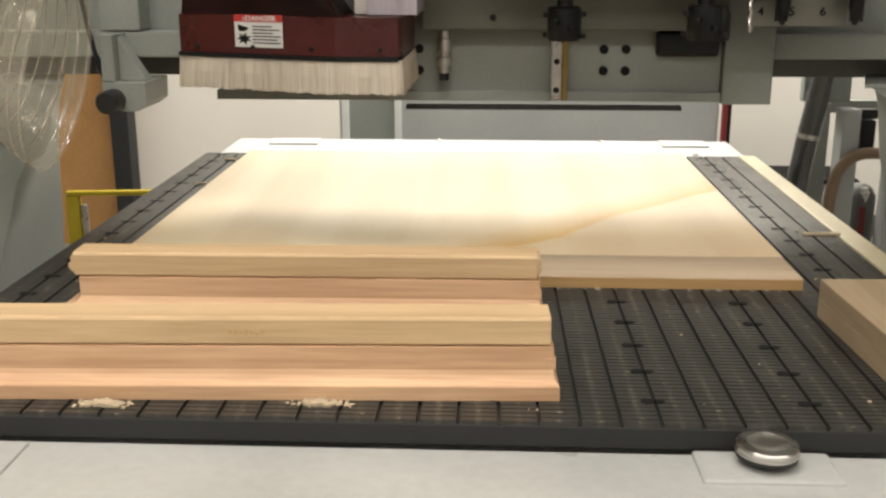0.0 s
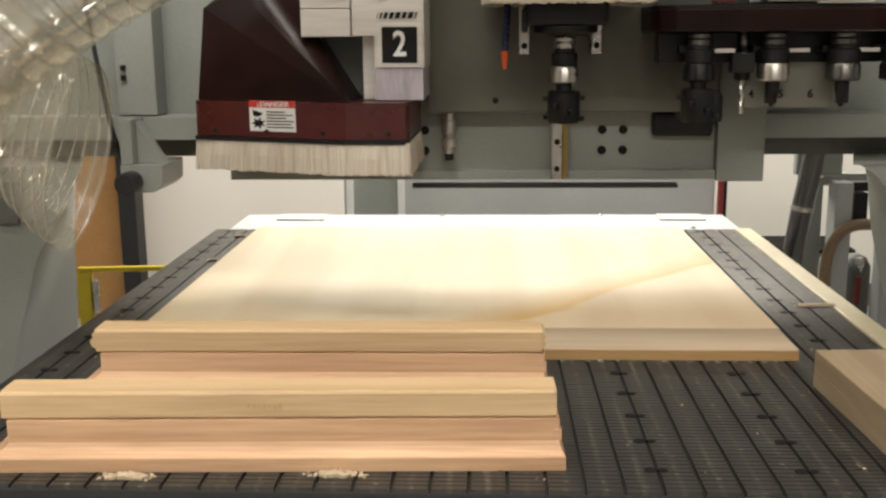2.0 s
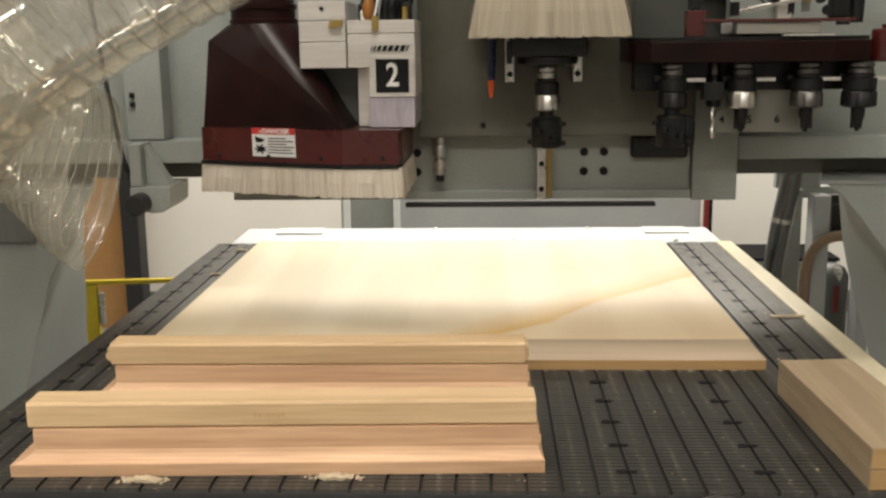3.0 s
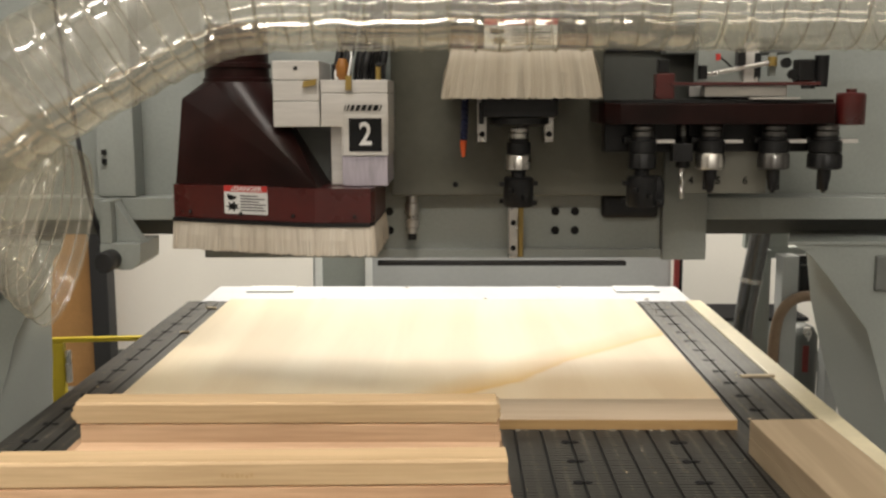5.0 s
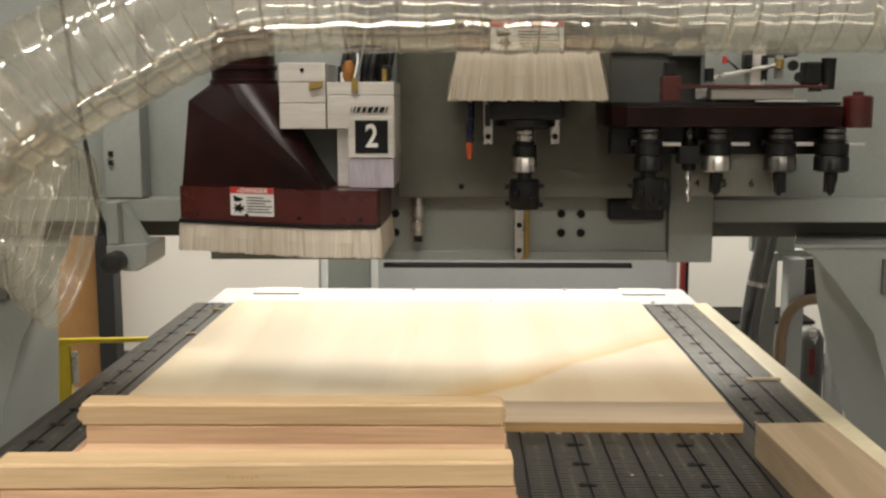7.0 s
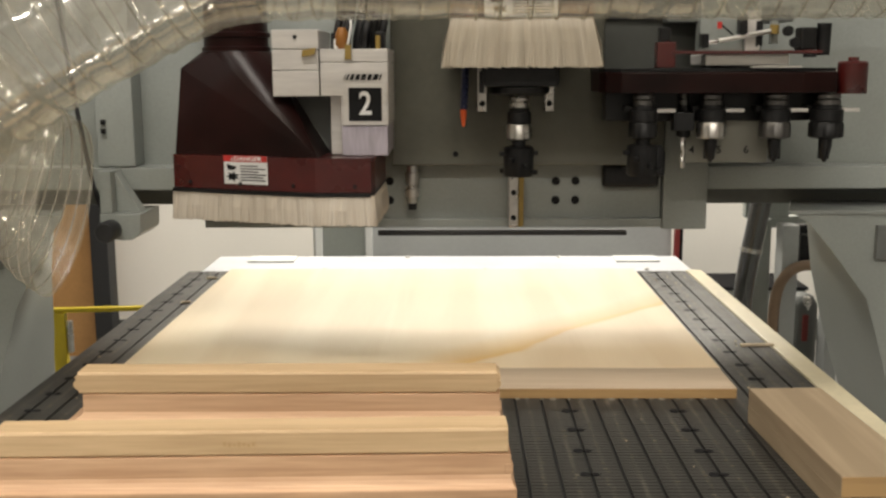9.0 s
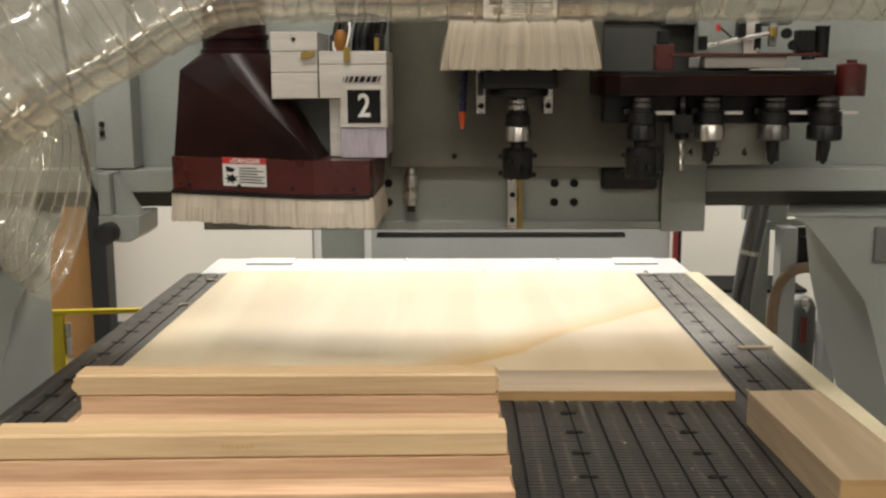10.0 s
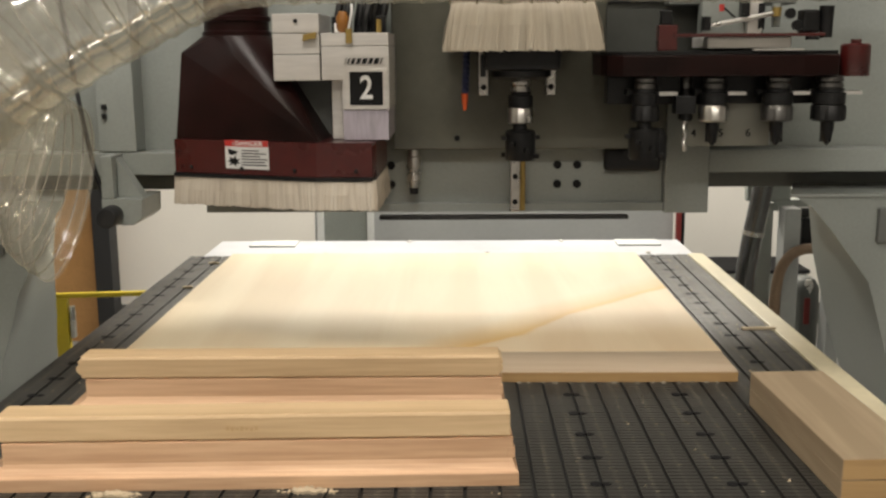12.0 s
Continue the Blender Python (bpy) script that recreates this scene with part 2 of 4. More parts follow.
def dusty_slat():
    """Black phenolic slat with a worn, dusty line along its middle."""
    # Base colour is lifted in place of grazing reflections.
    m = mat("dusty_phenolic", (0.033, 0.031, 0.027), 0.44, vary=0.25, scale=9, bump=0.1, fine=200)
    nt = m.node_tree
    b = nt.nodes["Principled BSDF"]
    tc = nt.nodes.new("ShaderNodeTexCoord")
    xyz = nt.nodes.new("ShaderNodeSeparateXYZ")
    nt.links.new(tc.outputs["Object"], xyz.inputs[0])
    ab = nt.nodes.new("ShaderNodeMath")
    ab.operation = "ABSOLUTE"
    nt.links.new(xyz.outputs[0], ab.inputs[0])
    band = nt.nodes.new("ShaderNodeMapRange")
    band.inputs[1].default_value, band.inputs[2].default_value = 0.001, 0.0052
    band.inputs[3].default_value, band.inputs[4].default_value = 1.0, 0.0
    nt.links.new(ab.outputs[0], band.inputs[0])
    info = nt.nodes.new("ShaderNodeObjectInfo")
    shift = nt.nodes.new("ShaderNodeVectorMath")
    shift.operation = "MULTIPLY_ADD"
    comb = nt.nodes.new("ShaderNodeCombineXYZ")
    nt.links.new(info.outputs["Random"], comb.inputs[1])
    nt.links.new(comb.outputs[0], shift.inputs[0])
    shift.inputs[1].default_value = (0, 37, 0)
    nt.links.new(tc.outputs["Object"], shift.inputs[2])
    no = nt.nodes.new("ShaderNodeTexNoise")
    no.inputs["Scale"].default_value, no.inputs["Detail"].default_value = 22, 6
    lengthen = nt.nodes.new("ShaderNodeVectorMath")
    lengthen.operation = "MULTIPLY"
    lengthen.inputs[1].default_value = (1, 0.3, 1)
    nt.links.new(shift.outputs[0], lengthen.inputs[0])
    nt.links.new(lengthen.outputs[0], no.inputs["Vector"])
    cut = nt.nodes.new("ShaderNodeMapRange")
    cut.inputs[1].default_value, cut.inputs[2].default_value = 0.40, 0.68
    cut.inputs[3].default_value, cut.inputs[4].default_value = 0.03, 0.24
    nt.links.new(no.outputs[0], cut.inputs[0])
    mu = nt.nodes.new("ShaderNodeMath")
    mu.operation = "MULTIPLY"
    nt.links.new(band.outputs[0], mu.inputs[0])
    nt.links.new(cut.outputs[0], mu.inputs[1])
    mx = nt.nodes.new("ShaderNodeMixRGB")
    nt.links.new(mu.outputs[0], mx.inputs[0])
    nt.links.new(b.inputs["Base Color"].links[0].from_socket, mx.inputs[1])
    mx.inputs[2].default_value = (0.24, 0.21, 0.165, 1)
    nt.links.new(mx.outputs[0], b.inputs["Base Color"])
    return m


SLAT = dusty_slat()

# ---- builders ----
PLACE = {}


def thing(name, loc=(0, 0, 0), label="", category="", group="", kind=""):
    ob = new(name)
    ob.location = loc
    ob.empty_display_size = 0.05
    PLACE[ob] = Matrix.Translation(loc)
    return tagged(ob, label, category, group, kind)


def part(name, bm, material, parent=None, label="", smooth=False):
    """Links a bmesh, written in world metres, as one mesh object under a thing or a part."""
    bmesh.ops.recalc_face_normals(bm, faces=bm.faces)
    me = bpy.data.meshes.new(name)
    if smooth:
        for f in bm.faces:
            f.smooth = True
    bm.to_mesh(me)
    bm.free()
    me.materials.append(material)
    if smooth:
        me.set_sharp_from_angle(angle=radians(38))
    ob = new(name, me)
    PLACE[ob] = Matrix.Identity(4)
    if parent is not None:
        ob.parent = parent
        ob.matrix_parent_inverse = PLACE[parent].inverted()
    if label:
        ob["label"] = label
    return ob


def box(x0, x1, y0, y1, z0, z1, bevel=0.0, bm=None, seg=2):
    own = bmesh.new()
    bmesh.ops.create_cube(own, size=1.0)
    for v in own.verts:
        v.co = Vector(((x0 + x1) / 2 + v.co.x * (x1 - x0), (y0 + y1) / 2 + v.co.y * (y1 - y0), (z0 + z1) / 2 + v.co.z * (z1 - z0)))
    if bevel:
        bmesh.ops.bevel(own, geom=list(own.edges), offset=bevel, segments=seg, affect="EDGES", profile=0.6)
    return join(bm, own)


def join(bm, own):
    if bm is None:
        return own
    me = bpy.data.meshes.new("tmp")
    own.to_mesh(me)
    own.free()
    bm.from_mesh(me)
    bpy.data.meshes.remove(me)
    return bm


def prism(poly, y0, y1, bevel=0.0, bm=None, axis="y"):
    """A polygon of (x, z) drawn out along y (or of (y, z) along x, or of (x, y) along z)."""
    own = bmesh.new()
    put = {"y": lambda a, b, c: (a, c, b), "x": lambda a, b, c: (c, a, b), "z": lambda a, b, c: (a, b, c)}[axis]
    lo = [own.verts.new(put(a, b, y0)) for a, b in poly]
    hi = [own.verts.new(put(a, b, y1)) for a, b in poly]
    own.faces.new(lo)
    own.faces.new(hi[::-1])
    for i in range(len(poly)):
        j = (i + 1) % len(poly)
        own.faces.new((lo[i], hi[i], hi[j], lo[j]))
    bmesh.ops.recalc_face_normals(own, faces=own.faces)
    if bevel:
        bmesh.ops.bevel(own, geom=list(own.edges), offset=bevel, segments=2, affect="EDGES", profile=0.6)
    return join(bm, own)


def lathe(x, y, profile, n=28, bm=None, m=None):
    """A turned part: (radius, z) from bottom to top round an upright axis at x, y; m moves it."""
    own = bmesh.new()
    rings = []
    for r, z in profile:
        rings.append([own.verts.new((x + r * math.cos(2 * math.pi * k / n), y + r * math.sin(2 * math.pi * k / n), z)) for k in range(n)])
    for a, b in zip(rings, rings[1:]):
        for k in range(n):
            own.faces.new((a[k], a[(k + 1) % n], b[(k + 1) % n], b[k]))
    own.faces.new(rings[0][::-1])
    own.faces.new(rings[-1])
    if m is not None:
        own.transform(m)
    return join(bm, own)


def smooth_path(points, steps=14):
    pts = [Vector(p) for p in points]
    pts = [2 * pts[0] - pts[1]] + pts + [2 * pts[-1] - pts[-2]]
    out = []
    for i in range(1, len(pts) - 2):
        a, b, c, d = pts[i - 1:i + 3]
        for s in range(steps):
            t = s / steps
            out.append(0.5 * (2 * b + (c - a) * t + (2 * a - 5 * b + 4 * c - d) * t * t + (3 * b - a - 3 * c + d) * t ** 3))
    out.append(pts[-2])
    return out


def tube(points, radius, n=20, steps=14, bm=None, caps=True, wobble=0.0, ring=0.0, pitch=0.03):
    """A bent tube along a smooth path; ring: height of corrugations a pitch apart."""
    path = smooth_path(points, steps)
    own = bmesh.new()
    up, length, rings = Vector((0.13, 0.31, 0.94)), 0.0, []
    for i, p in enumerate(path):
        d = (path[min(i + 1, len(path) - 1)] - path[max(i - 1, 0)]).normalized()
        u = (up - d * up.dot(d)).normalized()
        w = d.cross(u)
        up = u
        if i:
            length += (p - path[i - 1]).length
        r = radius + ring * (0.5 + 0.5 * math.cos(2 * math.pi * length / pitch)) ** 3
        loop = []
        for k in range(n):
            a = 2 * math.pi * k / n
            rr = r * (1 + wobble * noise.noise(p * 6 + Vector((math.cos(a), math.sin(a), 0)) * 0.8))
            loop.append(own.verts.new(p + (u * math.cos(a) + w * math.sin(a)) * rr))
        rings.append(loop)
    for a, b in zip(rings, rings[1:]):
        for k in range(n):
            own.faces.new((a[k], a[(k + 1) % n], b[(k + 1) % n], b[k]))
    if caps:
        own.faces.new(rings[0][::-1])
        own.faces.new(rings[-1])
    return join(bm, own)


def loft(levels, bm=None, caps=True):
    """Skins closed outlines of equal point number."""
    own = bmesh.new()
    rings = [[own.verts.new(p) for p in lv] for lv in levels]
    n = len(rings[0])
    for a, b in zip(rings, rings[1:]):
        for k in range(n):
            own.faces.new((a[k], a[(k + 1) % n], b[(k + 1) % n], b[k]))
    if caps:
        own.faces.new(rings[0][::-1])
        own.faces.new(rings[-1])
    return join(bm, own)


def outline(corners, z, n=48):
    """n points evenly round a polygon of (x, y), at height z."""
    pts = [Vector((*c, z)) for c in corners]
    seg = [(a, b) for a, b in zip(pts, pts[1:] + pts[:1])]
    total = sum((b - a).length for a, b in seg)
    out, k, run = [], 0, 0.0
    for i in range(n):
        want = total * i / n
        while run + (seg[k][1] - seg[k][0]).length < want - 1e-9:
            run += (seg[k][1] - seg[k][0]).length
            k += 1
        a, b = seg[k]
        out.append(a + (b - a) * ((want - run) / (b - a).length))
    return out


def letters(text, size, m, material, parent, name="lettering", depth=0.0006, shear=0.0):
    cu = bpy.data.curves.new(name, "FONT")
    cu.offset = size * 0.018
    cu.body, cu.size, cu.extrude, cu.shear = text, size, depth, shear
    cu.align_x, cu.align_y = "CENTER", "CENTER"
    tmp = new("tmp", cu)
    me = bpy.data.meshes.new_from_object(tmp)
    bpy.data.objects.remove(tmp)
    me.transform(m)
    me.materials.clear()
    me.materials.append(material)
    ob = new(name, me)
    PLACE[ob] = Matrix.Identity(4)
    ob.parent = parent
    ob.matrix_parent_inverse = PLACE[parent].inverted()
    return ob


def setting(name, bm, material, label=""):
    return tagged(part(name, bm, material), label, kind="structure")

# ---- the hall ----
setting("floor", box(-6, 6, -5, 4.2, -0.1, 0), CONC, "grey concrete workshop floor")
setting("ceiling", box(-6, 6, -5, 4.2, 4.2, 4.3), CEIL, "plain ceiling over the workshop")
setting("wall_north", box(-6, 6, 3.8, 4.0, 0, 4.2), CREAM, "cream painted wall behind the machine")
setting("wall_south", box(-6, 6, -5.0, -4.8, 0, 4.2), HALL, "unseen grey wall behind the camera")
setting("wall_west", box(-6.0, -5.8, -4.8, 3.8, 0, 4.2), HALL, "unseen grey side wall")
setting("wall_east", box(5.8, 6.0, -4.8, 3.8, 0, 4.2), HALL, "unseen grey side wall")
setting("baseboard", box(-5.8, 5.8, 3.78, 3.797, 0, 0.12), GREY_DK, "dark baseboard along the wall")
for x, y, watts in TUBES:
    lamp = thing("ceiling_light", (x, y, 4.2), "long fluorescent fixture under the ceiling", "ceiling light", "ceiling lights")
    part("housing", box(x - 0.78, x + 0.78, y - 0.16, y + 0.16, 3.92, 4.0, 0.01), WHITE, lamp)
    for sx in (-0.5, 0.5):
        part("hanger", lathe(x + sx, y, [(0.006, 4.0), (0.006, 4.2)], 8), STEEL, lamp)

# ---- machine table ----
TOP, PITCH = 0.90, 0.04875
table = thing("machine_table", (0, 0.35, 0), "black grooved vacuum table on a white steel frame", "machine table")
part("slab", box(-0.76, 0.76, -0.532, 1.24, TOP - 0.034, TOP - 0.006, 0.002), PHEN_B, table)
part("frame", box(-0.80, 0.762, -0.50, 1.22, 0.62, TOP - 0.036, 0.004), GREY, table)
part("front_ledge", box(-0.86, 0.86, -0.80, -0.534, 0.62, 0.864, 0.010, seg=3), LEDGE, table, "white painted front ledge")
part("ledge_plate", box(0.305, 0.465, -0.612, -0.537, 0.860, 0.869, 0.004, seg=4), LEDGE, table)
part("ledge_plate", box(-0.62, -0.50, -0.66, -0.546, 0.860, 0.868, 0.0035), LEDGE, table)
part("back_ledge", box(-0.73, 0.79, 1.243, 1.53, 0.80, 0.893, 0.006), BACKW, table, "white back ledge")
for x0, x1 in ((-0.615, -0.465), (0.575, 0.715)):
    part("end_stop", box(x0, x1, 1.415, 1.51, 0.8932, 0.8985, 0.002), WHITE, table)
for k in range(6):
    part("bolt", lathe(-0.6 + k * 0.25, 1.29 if k % 2 else 1.5, [(0.008, 0.893), (0.008, 0.897), (0.005, 0.899)], 10), STEEL, table)
part("side_ledge", box(0.764, 0.812, -0.60, 1.26, 0.82, TOP - 0.001, 0.004), MDF, table, "pale varnished side ledge")
part("side_beam", box(-0.80, -0.764, -0.55, 1.24, 0.74, TOP - 0.03, 0.004), BLACK, table)
for x in (-0.66, 0.66):
    for y in (-0.40, 1.08):
        part("leg", box(x - 0.07, x + 0.07, y - 0.07, y + 0.07, 0, 0.62, 0.006), GREY, table)

# ---- bridge over the table ----
gantry = thing("gantry", (0, 0.6, 0), "grey-green enamelled steel bridge over the machine table", "gantry")
part("beam", box(-1.55, 1.55, 0.47, 0.88, 1.245, 2.15, 0.006), GREY, gantry)
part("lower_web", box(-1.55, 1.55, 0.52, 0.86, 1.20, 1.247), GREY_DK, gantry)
part("flange", box(-1.55, -0.492, 0.40, 0.468, 1.247, 1.297, 0.003), GREY, gantry)
part("flange", box(0.612, 1.55, 0.40, 0.468, 1.247, 1.297, 0.003), GREY, gantry)
part("upright", box(-0.725, -0.642, 0.398, 0.468, 1.299, 2.1, 0.003), GREY, gantry)
part("upright", box(0.514, 0.610, 0.385, 0.47, 1.16, 2.1, 0.003), GREY, gantry)
part("back_plate", box(-0.491, 0.512, 0.40, 0.468, 1.165, 2.1, 0.003), GREY, gantry)
part("lip", box(-0.491, 0.512, 0.385, 0.3985, 1.165, 1.184, 0.002), GREY, gantry)
part("wiper_strip", box(-0.109, 0.435, 0.372, 0.40, 1.149, 1.157, 0.001), RUBBER, gantry, "black rubber wiper strip")
part("spindle_plate", box(-0.075, 0.505, 0.34, 0.398, 1.305, 2.1, 0.004), OLIVE, gantry, "olive machined mounting plate")
for x in (0.281, 0.324):
    for z in (1.224, 1.266):
        part("bolt_hole", lathe(0, 0, [(0.009, 0), (0.009, 0.004)], 16, m=Matrix.Translation((x, 0.396, z)) @ Matrix.Rotation(radians(-90), 4, "X") @ Matrix.Translation((0, 0, -0.001))), INK, gantry)
for z in (1.224, 1.266):
    part("bolt_hole", lathe(0, 0, [(0.009, 0), (0.009, 0.004)], 16, m=Matrix.Translation((-0.083, 0.396, z)) @ Matrix.Rotation(radians(-90), 4, "X") @ Matrix.Translation((0, 0, -0.001))), INK, gantry)
for x, z in ((0.062, 1.33), (0.062, 1.52)):
    part("screw", lathe(0, 0, [(0.006, 0), (0.006, 0.004)], 12, m=Matrix.Translation((x, 0.341, z)) @ Matrix.Rotation(radians(90), 4, "X")), INK, gantry)
part("access_door", box(0.372, 0.588, 0.3335, 0.3385, 1.462, 1.66, 0.002), DOOR, gantry, "dark grey access door")
part("door_seal", box(0.372, 0.5895, 0.326, 0.333, 1.607, 1.617, 0.002), RUBBER, gantry)
part("door_seal", box(0.590, 0.599, 0.330, 0.3385, 1.455, 1.66, 0.002), RUBBER, gantry)
part("slot_cover", box(0.380, 0.503, 0.375, 0.40, 1.253, 1.304, 0.012, seg=4), BLACK, gantry)
part("guide_rail", box(0.177, 0.197, 0.36, 0.396, 1.168, 1.30, 0.002), STEEL, gantry, "bright linear guide rail")
part("rail_seal", box(0.1975, 0.210, 0.375, 0.396, 1.168, 1.302, 0.003), BRASS, gantry, "yellowed strip beside the rail")
# Flat black discs stand in for the shade inside the rails' screw holes.
for x, y, z in ((0.187, 0.36, 1.19), (0.187, 0.36, 1.245), (0.118, 0.318, 1.437), (0.118, 0.318, 1.53), (0.258, 0.318, 1.437), (0.258, 0.318, 1.53)):
    part("rail_screw_hole", lathe(0, 0, [(0.006, 0), (0.006, 0.0015)], 14, m=Matrix.Translation((x, y, z)) @ Matrix.Rotation(radians(90), 4, "X")), INK, gantry)
part("guide_rail", box(0.108, 0.128, 0.318, 0.339, 1.42, 2.0, 0.002), STEEL, gantry)
part("guide_rail", box(0.248, 0.268, 0.318, 0.339, 1.42, 2.0, 0.002), STEEL, gantry)
part("lubricator", lathe(-0.032, 0.365, [(0.010, 1.222), (0.010, 1.235), (0.015, 1.237), (0.015, 1.252), (0.011, 1.254), (0.011, 1.262), (0.015, 1.264), (0.015, 1.288), (0.012, 1.29), (0.012, 1.303)], 18), STEEL, gantry, "small bright steel cylinder", True)
part("lubricator_cap", lathe(-0.032, 0.365, [(0.009, 1.208), (0.009, 1.222)], 14), BLACK, gantry)
# end bracket with a rubber buffer
part("bracket", box(-0.698, -0.672, 0.318, 0.396, 1.206, 1.297, 0.0025), GREY, gantry)
part("gusset", prism([(-0.6715, 1.206), (-0.618, 1.206), (-0.632, 1.226), (-0.6715, 1.292)], 0.345, 0.385, 0.0015), GREY, gantry)
part("bracket_foot", prism([(-0.700, 1.156), (-0.655, 1.148), (-0.633, 1.149), (-0.614, 1.163), (-0.612, 1.2055), (-0.700, 1.2055)], 0.318, 0.46, 0.0025), GREY, gantry)
part("buffer", lathe(0, 0, [(0.021, 0), (0.0225, 0.003), (0.0225, 0.045), (0.019, 0.05)], 24, m=Matrix.Translation((-0.675, 0.317, 1.172)) @ Matrix.Rotation(radians(90), 4, "X")), RUBBER, gantry, "black rubber buffer", True)
LEG = [(0.79, 1.198), (0.825, 1.177), (0.87, 1.125), (0.956, 1.012), (0.975, 0.95), (1.02, 0.80), (1.12, 0.45), (1.14, 0.0), (1.55, 0.0), (1.55, 1.198)]
FAR = [(0.945, 1.198), (0.962, 1.155), (0.978, 1.10), (0.993, 0.99), (1.01, 0.92), (1.035, 0.825), (1.14, 0.50), (1.15, 0.0), (1.55, 0.0), (1.55, 1.198)]
part("leg", loft([[(x, 0.35, z) for x, z in LEG], [(x, 0.82, z) for x, z in FAR]]), GREY, gantry, "", True)
LEG_L = [(0.79, 1.198), (0.81, 1.17), (0.85, 1.10), (0.909, 0.99), (0.925, 0.93), (0.955, 0.84), (1.05, 0.5), (1.10, 0.0), (1.55, 0.0), (1.55, 1.198)]
FAR_L = [(0.97, 1.198), (0.985, 1.16), (1.0, 1.10), (1.014, 0.99), (1.016, 0.92), (1.018, 0.825), (1.04, 0.50), (1.09, 0.0), (1.55, 0.0), (1.55, 1.198)]
part("leg", loft([[(-x, 0.35, z) for x, z in LEG_L], [(-x, 0.82, z) for x, z in FAR_L]]), GREY, gantry, "", True)
part("leg_cap", prism([(0.775, 0.345), (1.55, 0.345), (1.55, 0.83), (0.94, 0.83)], 1.1985, 1.206, 0.001, axis="z"), GREY, gantry)
part("leg_pocket", box(0.965, 1.06, 0.338, 0.352, 1.10, 1.175, 0.003), GREY_DK, gantry)
part("leg_pocket", box(-1.06, -0.93, 0.338, 0.352, 1.08, 1.17, 0.003), GREY_DK, gantry)
part("conduit", tube([(-0.80, 0.39, 1.75), (-0.768, 0.385, 1.5), (-0.750, 0.37, 1.40), (-0.722, 0.35, 1.27), (-0.703, 0.345, 1.21)], 0.005, 10, 10), BLACK, gantry, "thin black cable", True)
for z in (1.372, 1.392):
    part("switch", box(-0.712, -0.702, 0.390, 0.3975, z, z + 0.011, 0.001), BLACK, gantry)
part("leg_foot", box(1.05, 1.6, 0.30, 0.87, 0, 0.06, 0.006), GREY_DK, gantry)
part("leg_foot", box(-1.6, -1.05, 0.30, 0.87, 0, 0.06, 0.006), GREY_DK, gantry)

# ---- work pieces ----
panel = thing("wooden_panel", (0, 0.6, TOP), "pale birch panel with an end rail lying on the table", "panel")
part("board", box(-0.614, 0.589, 0.134, 1.171, TOP, TOP + 0.020, 0.0012), PLY, panel)
# Thin added strip with the front edge's shade in its colour.
part("edge_strip", box(-0.611, 0.586, -0.0015, -0.0002, TOP + 0.0005, TOP + 0.0185), SHADED_STRIP, panel, "front edge grain, browner to stand for its shade")
part("end_rail", box(-0.612, 0.587, 0.0, 0.1335, TOP, TOP + 0.020, 0.0015), RAILW, panel, "darker end rail across the front")


def rail_stack(x0, y0, length, turn, tongue, stamp, label):
    """Two profiled rails: a lower one with a coved foot on three sides, and a square-edged one on it."""
    st = thing("stacked_rails", (x0 + length / 2, y0, TOP), label, "lumber", "profiled rails")
    put = Matrix.Translation((x0, y0, TOP)) @ Matrix.Rotation(radians(turn), 4, "Z")
    levels = []
    for z, f in ((0.0, 0.0), (0.018, 0.0), (0.0195, 0.06), (0.0215, 0.34), (0.025, 0.62), (0.030, 0.85), (0.036, 1.0), (0.0665, 1.0)):
        xa, xb, ya, yb = 0.031 * f, length - 0.0075 * f, 0.015 * f, 0.094 - 0.012 * f
        levels.append([Vector(p) for p in ((xa, ya, z), (xb, ya, z), (xb, yb, z), (xa, yb, z))])
    bm = loft(levels)
    bm = box(length - 0.016, length - 0.0045, 0.0145, 0.028, 0.037, 0.052, 0.001, bm)
    bm.transform(put)
    part("lower_rail", bm, PINK, st, "pinkish rail with a coved foot")
    xa, xb = 0.0235, length - 0.0115
    rise = [(0.0205, 0.0668), (0.0205, 0.0690), (0.0165, 0.0695), (0.0165, 0.101), (0.0185, 0.1045), (0.0215, 0.1055), (0.068, 0.1055), (0.071, 0.1035), (0.071, 0.0668)]
    bm = prism(rise, xa, xb, 0.0008, axis="x")
    if tongue:
        bm = prism([(xa + 0.0005, 0.072), (xa - 0.006, 0.0755), (xa - 0.009, 0.081), (xa - 0.009, 0.087), (xa - 0.004, 0.0905), (xa - 0.006, 0.096), (xa + 0.0005, 0.102)], 0.019, 0.068, 0.0008, bm)
        bm = prism([(xb - 0.0005, 0.0725), (xb + 0.006, 0.078), (xb + 0.0065, 0.086), (xb + 0.002, 0.0885), (xb + 0.0065, 0.0915), (xb + 0.005, 0.0985), (xb - 0.0005, 0.1035)], 0.019, 0.068, 0.0008, bm)
    bm.transform(put)
    part("upper_rail", bm, POPLAR, st, "yellowish poplar rail")
    if stamp:
        for k in range(7):
            bm = box(0.350 + 0.0068 * k, 0.3547 + 0.0068 * k, 0.0158, 0.0164, 0.0825 - 0.001 * (k % 2), 0.089 - 0.0015 * (k % 3))
            bm.transform(put)
            part("mill_stamp", bm, EDGEW, st, "faint brown stamp on the wood")
    return st


rail_stack(-0.616, -0.4976, 0.767, 2.0, False, True, "two profiled wooden rails stacked at the table's front edge")
rail_stack(-0.601, -0.202, 0.746, 0.7, True, False, "two profiled wooden rails stacked before the panel")

